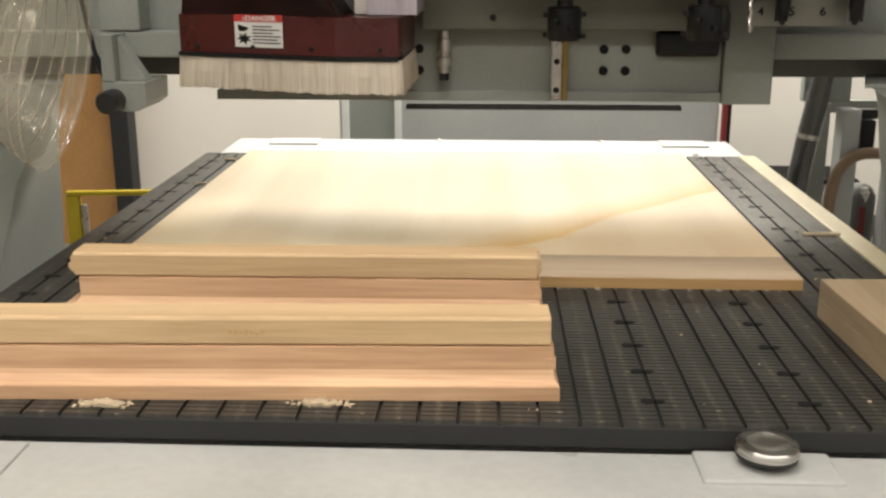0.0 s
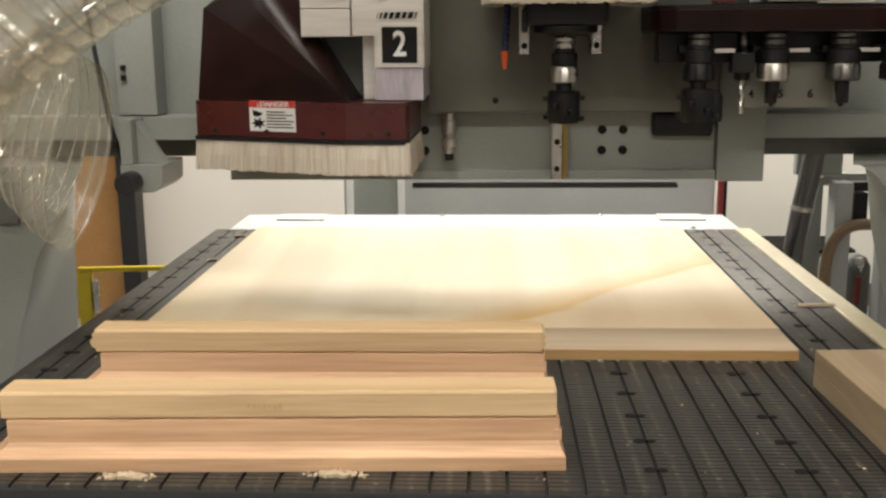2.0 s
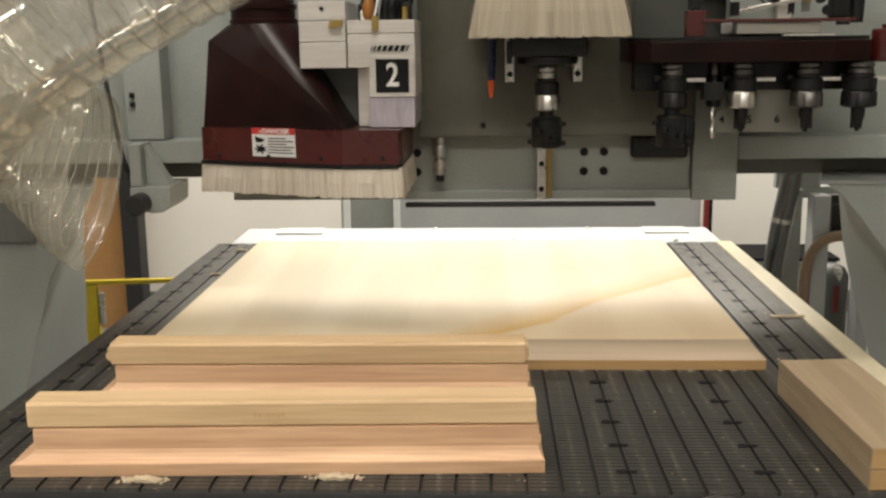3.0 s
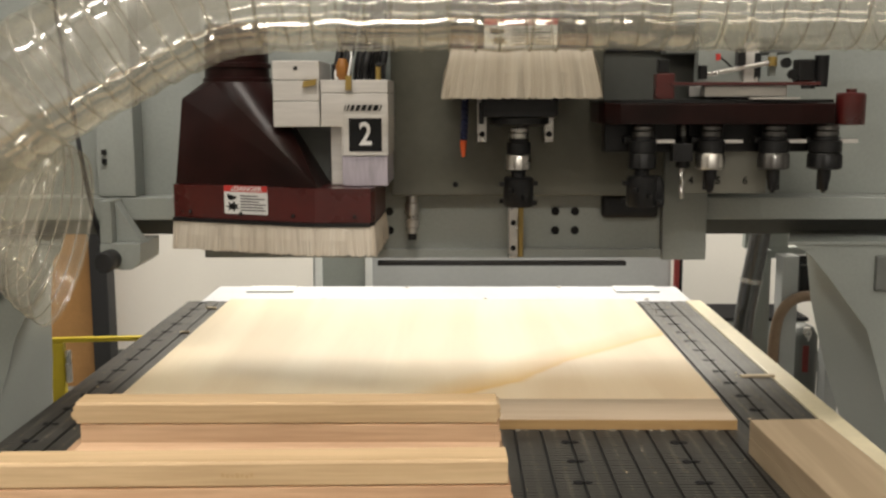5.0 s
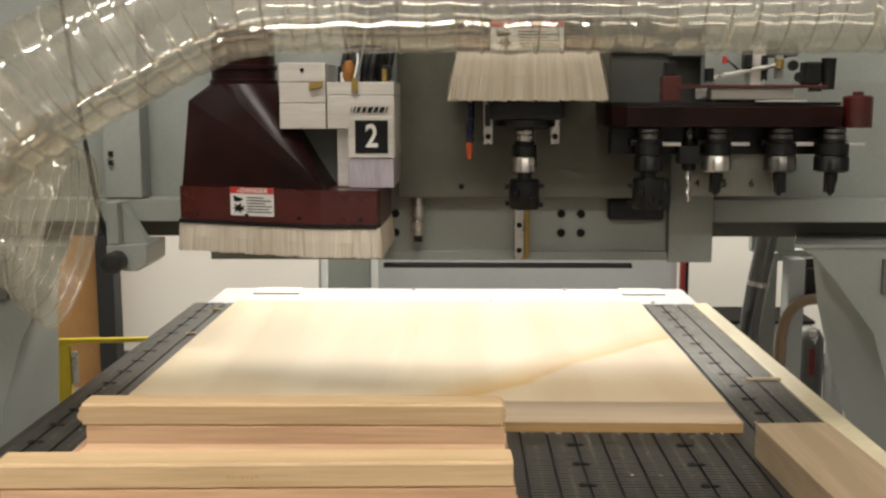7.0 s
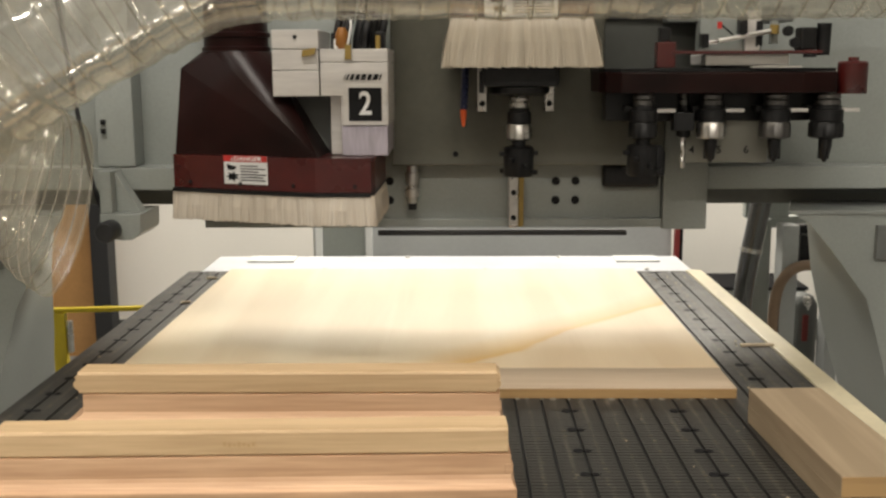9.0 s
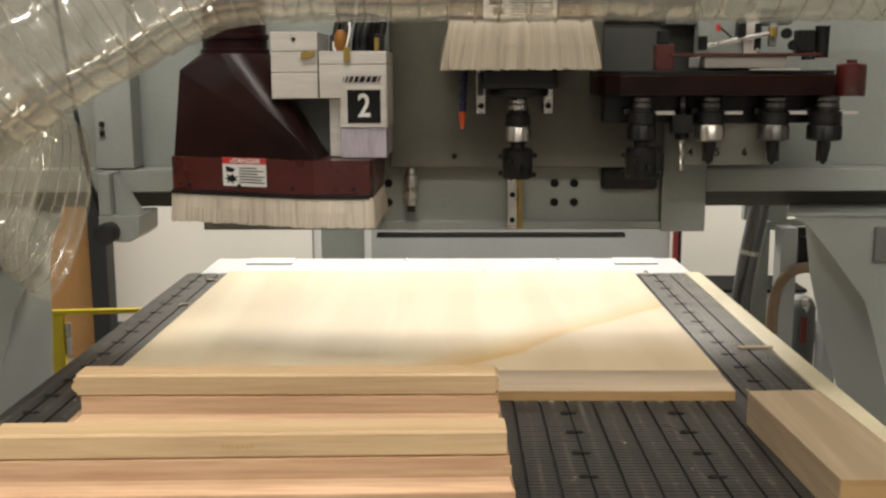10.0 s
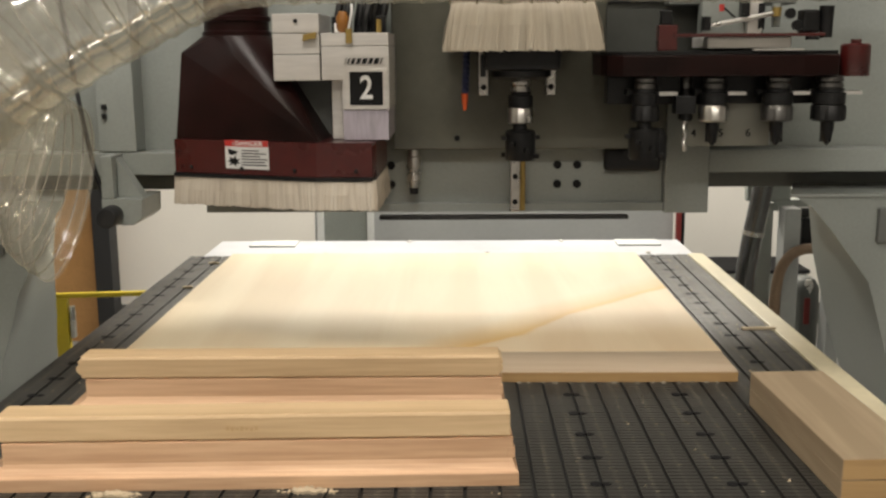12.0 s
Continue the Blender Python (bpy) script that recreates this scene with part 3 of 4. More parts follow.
beam = thing("timber_beam", (0.64, -0.32, TOP), "grey-brown timber of two glued layers on the table", "lumber")
for z0, z1, nm in ((0.0, 0.0305, "lower_layer"), (0.0308, 0.061, "upper_layer")):
    bm = box(0, 0.125, 0, 0.395, z0, z1, 0.0015)
    bm.transform(Matrix.Translation((0.588, -0.524, TOP)) @ Matrix.Rotation(radians(2.4), 4, "Z"))
    layer = part(nm, bm, GREYW, beam)
    bm = box(0.001, 0.124, -0.0014, -0.0002, z0 + 0.001, z1 - 0.001)
    bm.transform(Matrix.Translation((0.588, -0.524, TOP)) @ Matrix.Rotation(radians(2.4), 4, "Z"))
    part("end_grain", bm, SHADED_STRIP, layer, "brown end grain")

# ---- locating pin on the front ledge ----
pin = thing("locating_pin", (0.386, -0.566, 0.869), "bright round steel locating pin at the table edge", "locating pin")
part("stud", lathe(0.386, -0.566, [(0.016, 0.8692), (0.016, 0.8774)], 24), RUBBER, pin, "black stud", True)
part("base", lathe(0.386, -0.566, [(0.032, 0.8775), (0.0355, 0.8785), (0.036, 0.8815), (0.0345, 0.8828)], 36), RUBBER, pin, "black rubber base", True)
part("cap", lathe(0.386, -0.566, [(0.0345, 0.8829), (0.0365, 0.8840), (0.0365, 0.8865), (0.0352, 0.8873), (0.0365, 0.8882), (0.0365, 0.8925), (0.0345, 0.8950), (0.024, 0.8960), (0.0225, 0.8950), (0.010, 0.8947)], 44), STEEL, pin, "", True)

# ---- dust hood of the second spindle ----
HOOD1 = [(-0.506, 0.21), (-0.209, 0.10), (-0.093, 0.10), (-0.089, 0.37), (-0.506, 0.37)]
hood = thing("dust_hood", (-0.3, 0.24, 1.21), "angular burgundy dust hood with a cream brush skirt", "dust hood", "dust hoods")
part("base_band", loft([outline(HOOD1, 1.276), outline(HOOD1, 1.342)]), BURG, hood)


def circle(x, y, r, z, n=48, a0=0.0):
    return [Vector((x + r * math.cos(a0 + 2 * math.pi * k / n), y + r * math.sin(a0 + 2 * math.pi * k / n), z)) for k in range(n)]


def folded_funnel():
    """Sheet-metal funnel: flat faces meeting in folds, from the band up to a round neck."""
    bm = bmesh.new()
    foot = [bm.verts.new(p) for p in ((-0.502, 0.214, 1.3425), (-0.200, 0.106, 1.3425), (-0.190, 0.36, 1.3425), (-0.502, 0.36, 1.3425))]
    left, back = bm.verts.new((-0.489, 0.236, 1.512)), bm.verts.new((-0.489, 0.345, 1.512))
    n = 24
    neck = [bm.verts.new(p) for p in circle(-0.385, 0.28, 0.069, 1.5445, n, math.pi)]
    bm.faces.new((foot[0], foot[1], left))
    bm.faces.new((foot[3], foot[0], left, back))
    bm.faces.new((foot[2], foot[3], back))
    for k in range(0, 4):
        bm.faces.new((left, neck[k + 1], neck[k]))
    bm.faces.new((left, foot[1], neck[4]))
    for k in range(4, 12):
        bm.faces.new((foot[1], neck[k + 1], neck[k]))
    bm.faces.new((foot[1], foot[2], neck[12]))
    for k in range(12, 20):
        bm.faces.new((foot[2], neck[k + 1], neck[k]))
    bm.faces.new((foot[2], back, neck[20]))
    for k in range(20, 24):
        bm.faces.new((back, neck[(k + 1) % n], neck[k]))
    bm.faces.new((back, left, neck[0]))
    for f in bm.faces:
        f.smooth = len(f.verts) == 3 and sum(v in neck for v in f.verts) == 2
    for e in bm.edges:
        e.smooth = all(f.smooth for f in e.link_faces)
    return bm


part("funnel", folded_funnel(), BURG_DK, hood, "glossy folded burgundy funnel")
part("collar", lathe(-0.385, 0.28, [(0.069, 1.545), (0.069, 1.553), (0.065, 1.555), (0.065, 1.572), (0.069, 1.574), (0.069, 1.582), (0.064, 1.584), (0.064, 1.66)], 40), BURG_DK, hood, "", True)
part("edge_strip", loft([outline([(x * 1.006, y - 0.004) for x, y in HOOD1], 1.268), outline([(x * 1.006, y - 0.004) for x, y in HOOD1], 1.2755)]), BLACK, hood, "dark strip that holds the bristles")


def skirt(corners, z1, z0, flare, closed, parent, step=0.0036, seed=3):
    """Bristle tufts hanging from a run of (x, y) corners, uneven in lean and length."""
    rnd = random.Random(seed)
    bm = bmesh.new()
    mid = sum((Vector((*c, 0)) for c in corners), Vector()) / len(corners)
    runs = list(zip(corners, corners[1:] + (corners[:1] if closed else [])))
    if not closed:
        runs = runs[:len(corners) - 1]
    for a, b in runs:
        a, b = Vector((*a, 0)), Vector((*b, 0))
        d = (b - a).normalized()
        nrm = Vector((d.y, -d.x, 0))
        if nrm.dot((a + b) / 2 - mid) < 0:
            nrm = -nrm
        n = int((b - a).length / step)
        for layer in (0, 1):
            for k in range(n):
                s = (k + 0.5 * layer) / n
                p = a + (b - a) * s
                wave = noise.noise(Vector((p.x * 55, p.y * 55, seed)))
                out = flare * (0.7 + 0.7 * wave) + rnd.uniform(-0.0015, 0.0015) - layer * 0.004
                side = flare * 0.9 * (2 * s - 1) + rnd.uniform(-0.002, 0.002)
                low = z0 + rnd.uniform(-0.001, 0.003) + 0.002 * wave
                w = step * 0.95
                top, bot = Vector((p.x, p.y, z1)) - nrm * layer * 0.004, Vector((p.x, p.y, low)) + nrm * out + d * side
                midp = (top + bot) / 2 + nrm * (flare * 0.18 + 0.004 * wave)
                rows = []
                for q, ww in ((top, w), (midp, w * 1.05), (bot, w * 0.98)):
                    rows.append([bm.verts.new(q - d * ww), bm.verts.new(q + nrm * 0.0007), bm.verts.new(q + d * ww), bm.verts.new(q - nrm * 0.0007)])
                for r0, r1 in zip(rows, rows[1:]):
                    for i in range(4):
                        bm.faces.new((r0[i], r0[(i + 1) % 4], r1[(i + 1) % 4], r1[i]))
                bm.faces.new(rows[-1])
    return tagged(part("brush_skirt", bm, BRISTLE, parent, "cream bristles hanging side by side"), kind="stuff")


skirt([(-0.506, 0.36), (-0.506, 0.21), (-0.209, 0.10), (-0.093, 0.10), (-0.089, 0.36)], 1.270, 1.212, 0.006, False, hood, seed=4)
for x, y in ((-0.47, 0.196), (-0.36, 0.155), (-0.25, 0.114), (-0.13, 0.099)):
    part("rivet", lathe(0, 0, [(0.004, 0), (0.004, 0.002), (0.002, 0.003)], 10, m=Matrix.Translation((x, y - 0.001, 1.288)) @ Matrix.Rotation(radians(90), 4, "X")), BLACK, hood)


def danger_label(parent_m, w, h, name="warning_label"):
    """A flat sticker: red head with one word, a drawn hazard and lines of small print. Drawn in x, z; y faces out."""
    st = thing(name, parent_m.translation, "white and red danger sticker on a burgundy hood", "label", "danger stickers")

    def flat(nm, x0, x1, z0, z1, y, material, lab=""):
        bm = box(x0, x1, y - 0.0006, y, z0, z1)
        bm.transform(parent_m)
        return part(nm, bm, material, st, lab)
    flat("sheet", -w / 2, w / 2, -h / 2, h / 2, 0.0, PAPER)
    flat("head", -w / 2, w / 2, h * 0.28, h / 2, -0.0008, RED, "red heading bar")
    for i, (a, b) in enumerate(((-0.12, 0.28), (-0.12, 0.44), (-0.12, 0.30), (-0.12, 0.46), (-0.12, 0.40), (-0.12, 0.45))):
        z = h * (0.14 - 0.1 * i)
        flat("print_line", w * a, w * b, z - h * 0.018, z + h * 0.018, -0.0008, INK)
    bm = prism([(-0.43 * w, 0.2 * h), (-0.2 * w, 0.1 * h), (-0.24 * w, 0.02 * h), (-0.32 * w, -0.02 * h), (-0.41 * w, 0.0)], -0.0014, -0.0008)
    star = [(-0.3 * w + (0.3 if k % 2 else 0.15) * h * math.cos(k * math.pi / 7), -0.24 * h + (0.2 if k % 2 else 0.09) * h * math.sin(k * math.pi / 7)) for k in range(14)]
    bm = prism(star, -0.0014, -0.0008, bm=bm)
    bm.transform(parent_m)
    part("hazard_drawing", bm, INK, st)
    letters("DANGER", h * 0.22, parent_m @ Matrix.Translation((w * 0.06, -0.0016, h * 0.385)) @ Matrix.Rotation(radians(90), 4, "X") @ Matrix.Diagonal((1.25, 1, 1, 1)), PAPER, st, "heading_word")
    tri = prism([(-0.34 * w, 0.31 * h), (-0.26 * w, 0.31 * h), (-0.30 * w, 0.46 * h)], -0.0014, -0.0008)
    tri.transform(parent_m)
    part("warning_triangle", tri, PAPER, st)
    return st


slope = math.degrees(math.atan2(0.10 - 0.21, 0.297))
danger_label(pose(-0.348, 0.1498, 1.3155, 0, 0, slope), 0.098, 0.056)

# ---- second spindle: aluminium head with its number ----
sp2 = thing("spindle_head", (-0.13, 0.25, 1.34), "aluminium spindle head with a black number plate", "spindle")
part("upper_cover", box(-0.196, -0.067, 0.14, 0.335, 1.5225, 1.547, 0.0015), ALU, sp2)
part("middle_cover", prism([(-0.196, 1.458), (-0.157, 1.458), (-0.157, 1.402), (-0.067, 1.402), (-0.067, 1.5215), (-0.196, 1.5215)], 0.14, 0.335, 0.0015), ALU, sp2)
part("lower_cover", box(-0.157, -0.069, 0.143, 0.335, 1.3435, 1.4015, 0.0015), FOIL, sp2, "lavender film on the lower cover")
part("side_column", box(-0.182, -0.158, 0.175, 0.335, 1.3435, 1.457, 0.002), ALU, sp2)
for z0, z1 in ((1.4575, 1.5062), (1.5075, 1.5462), (1.5475, 1.584)):
    part("block", box(-0.290, -0.2, 0.15, 0.335, z0, z1, 0.0015), ALU, sp2)
part("block_screw", lathe(0, 0, [(0.004, 0), (0.004, 0.002)], 12, m=Matrix.Translation((-0.245, 0.150, 1.570)) @ Matrix.Rotation(radians(90), 4, "X")), INK, sp2)
part("motor", box(-0.262, -0.186, 0.25, 0.335, 1.3435, 1.479, 0.008), GREY_DK, sp2, "dark motor housing")
plate = part("number_plate", box(-0.153, -0.070, 0.1375, 0.1395, 1.4025, 1.480, 0.0008), ALU, sp2, "pale plate with a black square")
part("black_square", box(-0.1425, -0.079, 0.1362, 0.1374, 1.4105, 1.474), INK, plate)
letters("2", 0.062, pose(-0.1105, 0.1358, 1.442, 90) @ Matrix.Diagonal((0.82, 1, 1, 1)), PAPER, plate, "numeral")
for k, (a, b) in enumerate(((-0.152, -0.149), (-0.147, -0.142), (-0.140, -0.132), (-0.130, -0.121), (-0.1195, -0.109), (-0.1075, -0.098), (-0.0965, -0.086), (-0.0845, -0.08))):
    bm = prism([(a, 1.4885), (b - 0.002, 1.4885), (b + 0.002, 1.4995), (a + 0.004, 1.4995)], 0.1380, 0.1397)
    part("maker_mark", bm, INK, sp2)
part("tag", box(-0.148, -0.136, 0.134, 0.1385, 1.527, 1.555, 0.001), BRASS, sp2, "olive cable tag")
part("tag", prism([(-0.232, 1.532), (-0.206, 1.537), (-0.204, 1.549), (-0.230, 1.545)], 0.142, 0.1485, 0.001), BRASS, sp2, "olive cable tag")
part("connector", box(-0.172, -0.158, 0.16, 0.19, 1.548, 1.566, 0.002), PAPER, sp2)
part("connector", box(-0.092, -0.074, 0.16, 0.2, 1.548, 1.58, 0.003), BLACK, sp2)
part("connector", lathe(-0.086, 0.152, [(0.005, 1.5475), (0.005, 1.572)], 10), BRASS, sp2)
part("fitting", lathe(-0.156, 0.165, [(0.008, 1.5475), (0.013, 1.556), (0.013, 1.575), (0.007, 1.588)], 14), ORANGE_DK, sp2, "brownish orange cable fitting", True)
part("tie", tube([(-0.142, 0.137, 1.555), (-0.136, 0.140, 1.585), (-0.138, 0.16, 1.60)], 0.0025, 8, 6), PAPER, sp2, "thin pale cable tie", True)
part("cable", tube([(-0.115, 0.19, 1.548), (-0.112, 0.185, 1.58), (-0.10, 0.21, 1.63), (-0.1, 0.3, 1.72)], 0.009, 10, 8), BLACK, sp2, "", True)

for k, (x, y, r) in enumerate(((-0.155, 0.215, 0.010), (-0.132, 0.235, 0.011), (-0.105, 0.225, 0.010), (-0.088, 0.24, 0.009), (-0.176, 0.235, 0.008))):
    part("cable", tube([(x, y, 1.5475), (x + 0.003, y - 0.006, 1.575), (x + 0.012, y + 0.01, 1.63), (x + 0.02, y + 0.07, 1.74)], r, 10, 8), BLACK, sp2, "black cable", True)
part("socket", box(-0.184, -0.160, 0.215, 0.26, 1.5475, 1.58, 0.003), BLACK, sp2)

# ---- first spindle, raised, with its hood ----
LIFT = 0.156
hood2 = thing("dust_hood", (0.182, 0.2, 1.358), "burgundy dust hood with a flared cream brush skirt", "dust hood", "dust hoods")
B2 = [(0.050, 0.085), (0.318, 0.085), (0.318, 0.315), (0.050, 0.315)]
part("base_band", loft([outline(B2, 1.447), outline(B2, 1.472)]), BURG, hood2)
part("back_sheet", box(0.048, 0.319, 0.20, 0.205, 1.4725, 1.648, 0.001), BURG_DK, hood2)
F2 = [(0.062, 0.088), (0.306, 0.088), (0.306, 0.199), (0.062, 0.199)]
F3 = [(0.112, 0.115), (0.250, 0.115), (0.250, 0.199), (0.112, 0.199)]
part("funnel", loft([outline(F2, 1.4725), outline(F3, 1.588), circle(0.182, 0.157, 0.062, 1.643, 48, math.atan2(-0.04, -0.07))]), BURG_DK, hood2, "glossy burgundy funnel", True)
part("collar", lathe(0.182, 0.157, [(0.066, 1.6435), (0.066, 1.656), (0.062, 1.658), (0.062, 1.708)], 36), BURG, hood2, "", True)
skirt([(0.058, 0.088), (0.315, 0.088), (0.315, 0.30), (0.058, 0.30)], 1.448, 1.355, 0.020, True, hood2, seed=9)
hood2_label = danger_label(pose(0.1835, 0.0848, 1.4735), 0.135, 0.054)

sp1 = thing("spindle_head", (0.188, 0.2, 1.138), "dark spindle with a cutter in its bright steel collet", "spindle")
part("motor", box(0.115, 0.262, 0.14, 0.318, 1.318, 1.448, 0.01), BLACK, sp1)
part("nose", lathe(0.188, 0.2, [(0.045, 1.3), (0.06, 1.306), (0.06, 1.3175)], 32), BLACK, sp1, "", True)
part("bracket", box(0.108, 0.118, 0.15, 0.2, 1.306, 1.348, 0.002), BLACK, sp1)


def tool_holder(name, x, y, z, parent, cutter, s=1.0, bright=True):
    """Taper flange, body and collet nut below z, with a cutter of the given kind."""
    h = part(name, lathe(x, y, [(0.022 * s, z - 0.055), (0.024 * s, z - 0.053), (0.024 * s, z - 0.032), (0.019 * s, z - 0.03), (0.019 * s, z - 0.024)], 28), BLACK, parent, "black tool holder", True)
    part("flange", lathe(x, y, [(0.018 * s, z - 0.0238), (0.0195 * s, z - 0.022), (0.0195 * s, z - 0.014), (0.016 * s, z - 0.012), (0.0195 * s, z - 0.010), (0.0195 * s, z - 0.004), (0.016 * s, z)], 28), STEEL if bright else DARKST, h, "turned steel flange", True)
    nut = bmesh.new()
    n = 36
    prof = [(0.021, -0.087), (0.0255, -0.084), (0.0255, -0.060), (0.023, -0.0555)]
    rings = []
    for r, dz in prof:
        rings.append([nut.verts.new((x + s * (r - (0.0022 if k % 6 == 0 and r > 0.025 else 0)) * math.cos(2 * math.pi * k / n), y + s * (r - (0.0022 if k % 6 == 0 and r > 0.025 else 0)) * math.sin(2 * math.pi * k / n), z + dz)) for k in range(n)])
    for a, b in zip(rings, rings[1:]):
        for k in range(n):
            nut.faces.new((a[k], a[(k + 1) % n], b[(k + 1) % n], b[k]))
    nut.faces.new(rings[0])
    nut.faces.new(rings[-1])
    part("collet_nut", nut, STEEL if bright or cutter == "bit" else DARKST if cutter == "steel_bit" else BLACK, h, "slotted collet nut", True)
    zt = z - 0.0872
    if cutter == "head":
        bm = lathe(x, y, [(0.014, zt - 0.012), (0.014, zt)], 20)
        bm = lathe(x, y, [(0.027, zt - 0.072), (0.030, zt - 0.068), (0.030, zt - 0.016), (0.026, zt - 0.012)], 24, bm)
        for k in range(8):
            a = k * math.pi / 4 + 0.3
            zz = zt - 0.024 - 0.012 * (k % 4)
            own = box(0.026, 0.040, -0.004, 0.004, zz - 0.007, zz + 0.002, 0.0008)
            own.transform(Matrix.Translation((x, y, 0)) @ Matrix.Rotation(a, 4, "Z"))
            bm = join(bm, own)
        part("cutter_head", bm, BLACK, h, "black cutter head with small blades", True)
    elif cutter == "drill":
        bm = tube([(x + 0.0012 * math.cos(k * 1.288), y + 0.0012 * math.sin(k * 1.288), zt - 0.006 * k) for k in range(11)], 0.0045, 8, 4)
        part("drill_bit", bm, STEEL, h, "", True)
    else:
        bm = lathe(x, y, [(0.003, zt - 0.046), (0.009, zt - 0.036), (0.011, zt - 0.022), (0.013, zt - 0.016), (0.013, zt)], 16)
        for k in range(3):
            own = box(0.004, 0.013, -0.002, 0.002, zt - 0.04, zt - 0.008, 0.0008)
            own.transform(Matrix.Translation((x, y, 0)) @ Matrix.Rotation(k * 2.1 + x * 9, 4, "Z"))
            bm = join(bm, own)
        part("router_bit", bm, BLACK, h, "", True)
    return h


tool_holder("tool_holder", 0.188, 0.2, 1.3, sp1, "head")
noz = thing("air_nozzle", (0.08, 0.25, 1.348), "blue jointed air nozzle with an orange tip", "air nozzle")
bm = bmesh.new()
for k in range(9):
    z = 1.273 + 0.0105 * k
    bm = lathe(0.079 + 0.0004 * k, 0.205 + 0.002 * k, [(0.0055, z), (0.0075, z + 0.003), (0.0075, z + 0.007), (0.0055, z + 0.0104)], 12, bm)
part("joint", bm, BLUE, noz, "", True)
part("tip", lathe(0.078, 0.2035, [(0.003, 1.24), (0.006, 1.26), (0.0068, 1.2728)], 12), ORANGE, noz, "orange nozzle tip", True)
part("hose", tube([(0.0822, 0.2225, 1.366), (0.083, 0.24, 1.408), (0.085, 0.29, 1.448), (0.085, 0.33, 1.488)], 0.006, 10, 8), BLUE, noz, "", True)

def raise_thing(ob, dz):
    """Slides a finished thing up its guide."""
    ob.location.z += dz


for ob in (hood2, sp1, noz, hood2_label):
    raise_thing(ob, LIFT)

# ---- tool changer ----
chg = thing("tool_changer", (0.59, 0.2, 1.3), "burgundy tool changer holding five black tool holders", "tool changer")
arc = [(0.345 + 0.0, 0.20), (0.352, 0.165), (0.38, 0.142), (0.46, 0.127), (0.59, 0.122), (0.72, 0.127), (0.79, 0.142), (0.79, 0.33), (0.345, 0.33)]
part("rim", prism(arc, 1.461, 1.501, 0.003, axis="z"), BURG_DK, chg, "dark burgundy curved rim")
part("end_guard", lathe(0.826, 0.165, [(0.027, 1.459), (0.028, 1.461), (0.028, 1.517), (0.025, 1.520), (0.010, 1.521), (0.010, 1.528)], 28), BURG, chg, "rounded end guard", True)
part("top_plate", prism([(x, y + 0.012) for x, y in arc], 1.5015, 1.508, axis="z"), BLACK, chg)
part("hub_plate", box(0.545, 0.705, 0.17, 0.31, 1.513, 1.535, 0.003), ALU, chg)
part("hub", lathe(0.62, 0.24, [(0.05, 1.508), (0.05, 1.513)], 30), BLACK, chg)
part("strut", box(0.478, 0.765, 0.16, 0.20, 1.535, 1.541, 0.001), BURG, chg)
part("post", box(0.450, 0.486, 0.165, 0.195, 1.509, 1.558, 0.002), BURG, chg)
part("post_cap", box(0.455, 0.476, 0.17, 0.19, 1.559, 1.585, 0.002), BLACK, chg)
part("drive", box(0.725, 0.757, 0.17, 0.21, 1.5415, 1.585, 0.004), BLACK, chg)
part("drive_pulley", lathe(0.772, 0.18, [(0.012, 1.532), (0.014, 1.592)], 18), BLACK, chg, "", True)
part("drive_pulley", lathe(0.742, 0.165, [(0.013, 1.528), (0.013, 1.5345)], 18), BLACK, chg, "", True)
part("mount", box(0.552, 0.675, 0.26, 0.30, 1.5365, 1.70, 0.002), GREY, chg)
part("mount_arm", box(0.49, 0.745, 0.28, 0.38, 1.60, 1.63, 0.003), GREY_DK, chg)
part("piston", tube([(0.556, 0.235, 1.556), (0.62, 0.235, 1.568), (0.690, 0.235, 1.581)], 0.005, 12, 4), STEEL, chg, "bright piston rod", True)
part("piston_eye", lathe(0.693, 0.235, [(0.009, 1.574), (0.009, 1.592)], 14), BRASS, chg)
part("fitting", lathe(0.585, 0.235, [(0.005, 1.585), (0.005, 1.598)], 10), RED, chg, "small red fitting")
part("valve", box(0.66, 0.672, 0.24, 0.258, 1.55, 1.60, 0.001), BLACK, chg)
part("number_strip", box(0.512, 0.684, 0.215, 0.217, 1.322, 1.412, 0.0005), STRIPG, chg, "grey strip with tool numbers")
for tx, ch in ((0.534, "4"), (0.588, "5"), (0.642, "6")):
    letters(ch, 0.021, pose(tx, 0.2145, 1.347, 90), INK, chg, "numeral")
part("bracket_bar", box(0.640, 0.668, 0.245, 0.26, 1.5365, 1.62, 0.001), ALU, chg, "pale slotted bar")
part("bracket_bar", box(0.690, 0.704, 0.245, 0.26, 1.555, 1.60, 0.001), GREY, chg)
part("clevis", box(0.548, 0.562, 0.222, 0.248, 1.548, 1.575, 0.002), BLACK, chg)
part("sensor", box(0.622, 0.638, 0.225, 0.25, 1.575, 1.61, 0.002), BLACK, chg)
part("sensor_lead", tube([(0.588, 0.235, 1.592), (0.600, 0.232, 1.582), (0.612, 0.235, 1.572)], 0.002, 8, 6), BLACK, chg, "", True)
part("valve_wire", tube([(0.664, 0.236, 1.552), (0.662, 0.232, 1.535), (0.676, 0.232, 1.530), (0.690, 0.236, 1.538)], 0.0018, 8, 6), STEEL, chg, "", True)
part("rim_pad", box(0.62, 0.715, 0.122, 0.135, 1.5085, 1.5115, 0.001), ALU, chg, "pale strip on the rim")
part("drill_block", box(0.487, 0.527, 0.168, 0.20, 1.388, 1.423, 0.002), BLACK, chg)
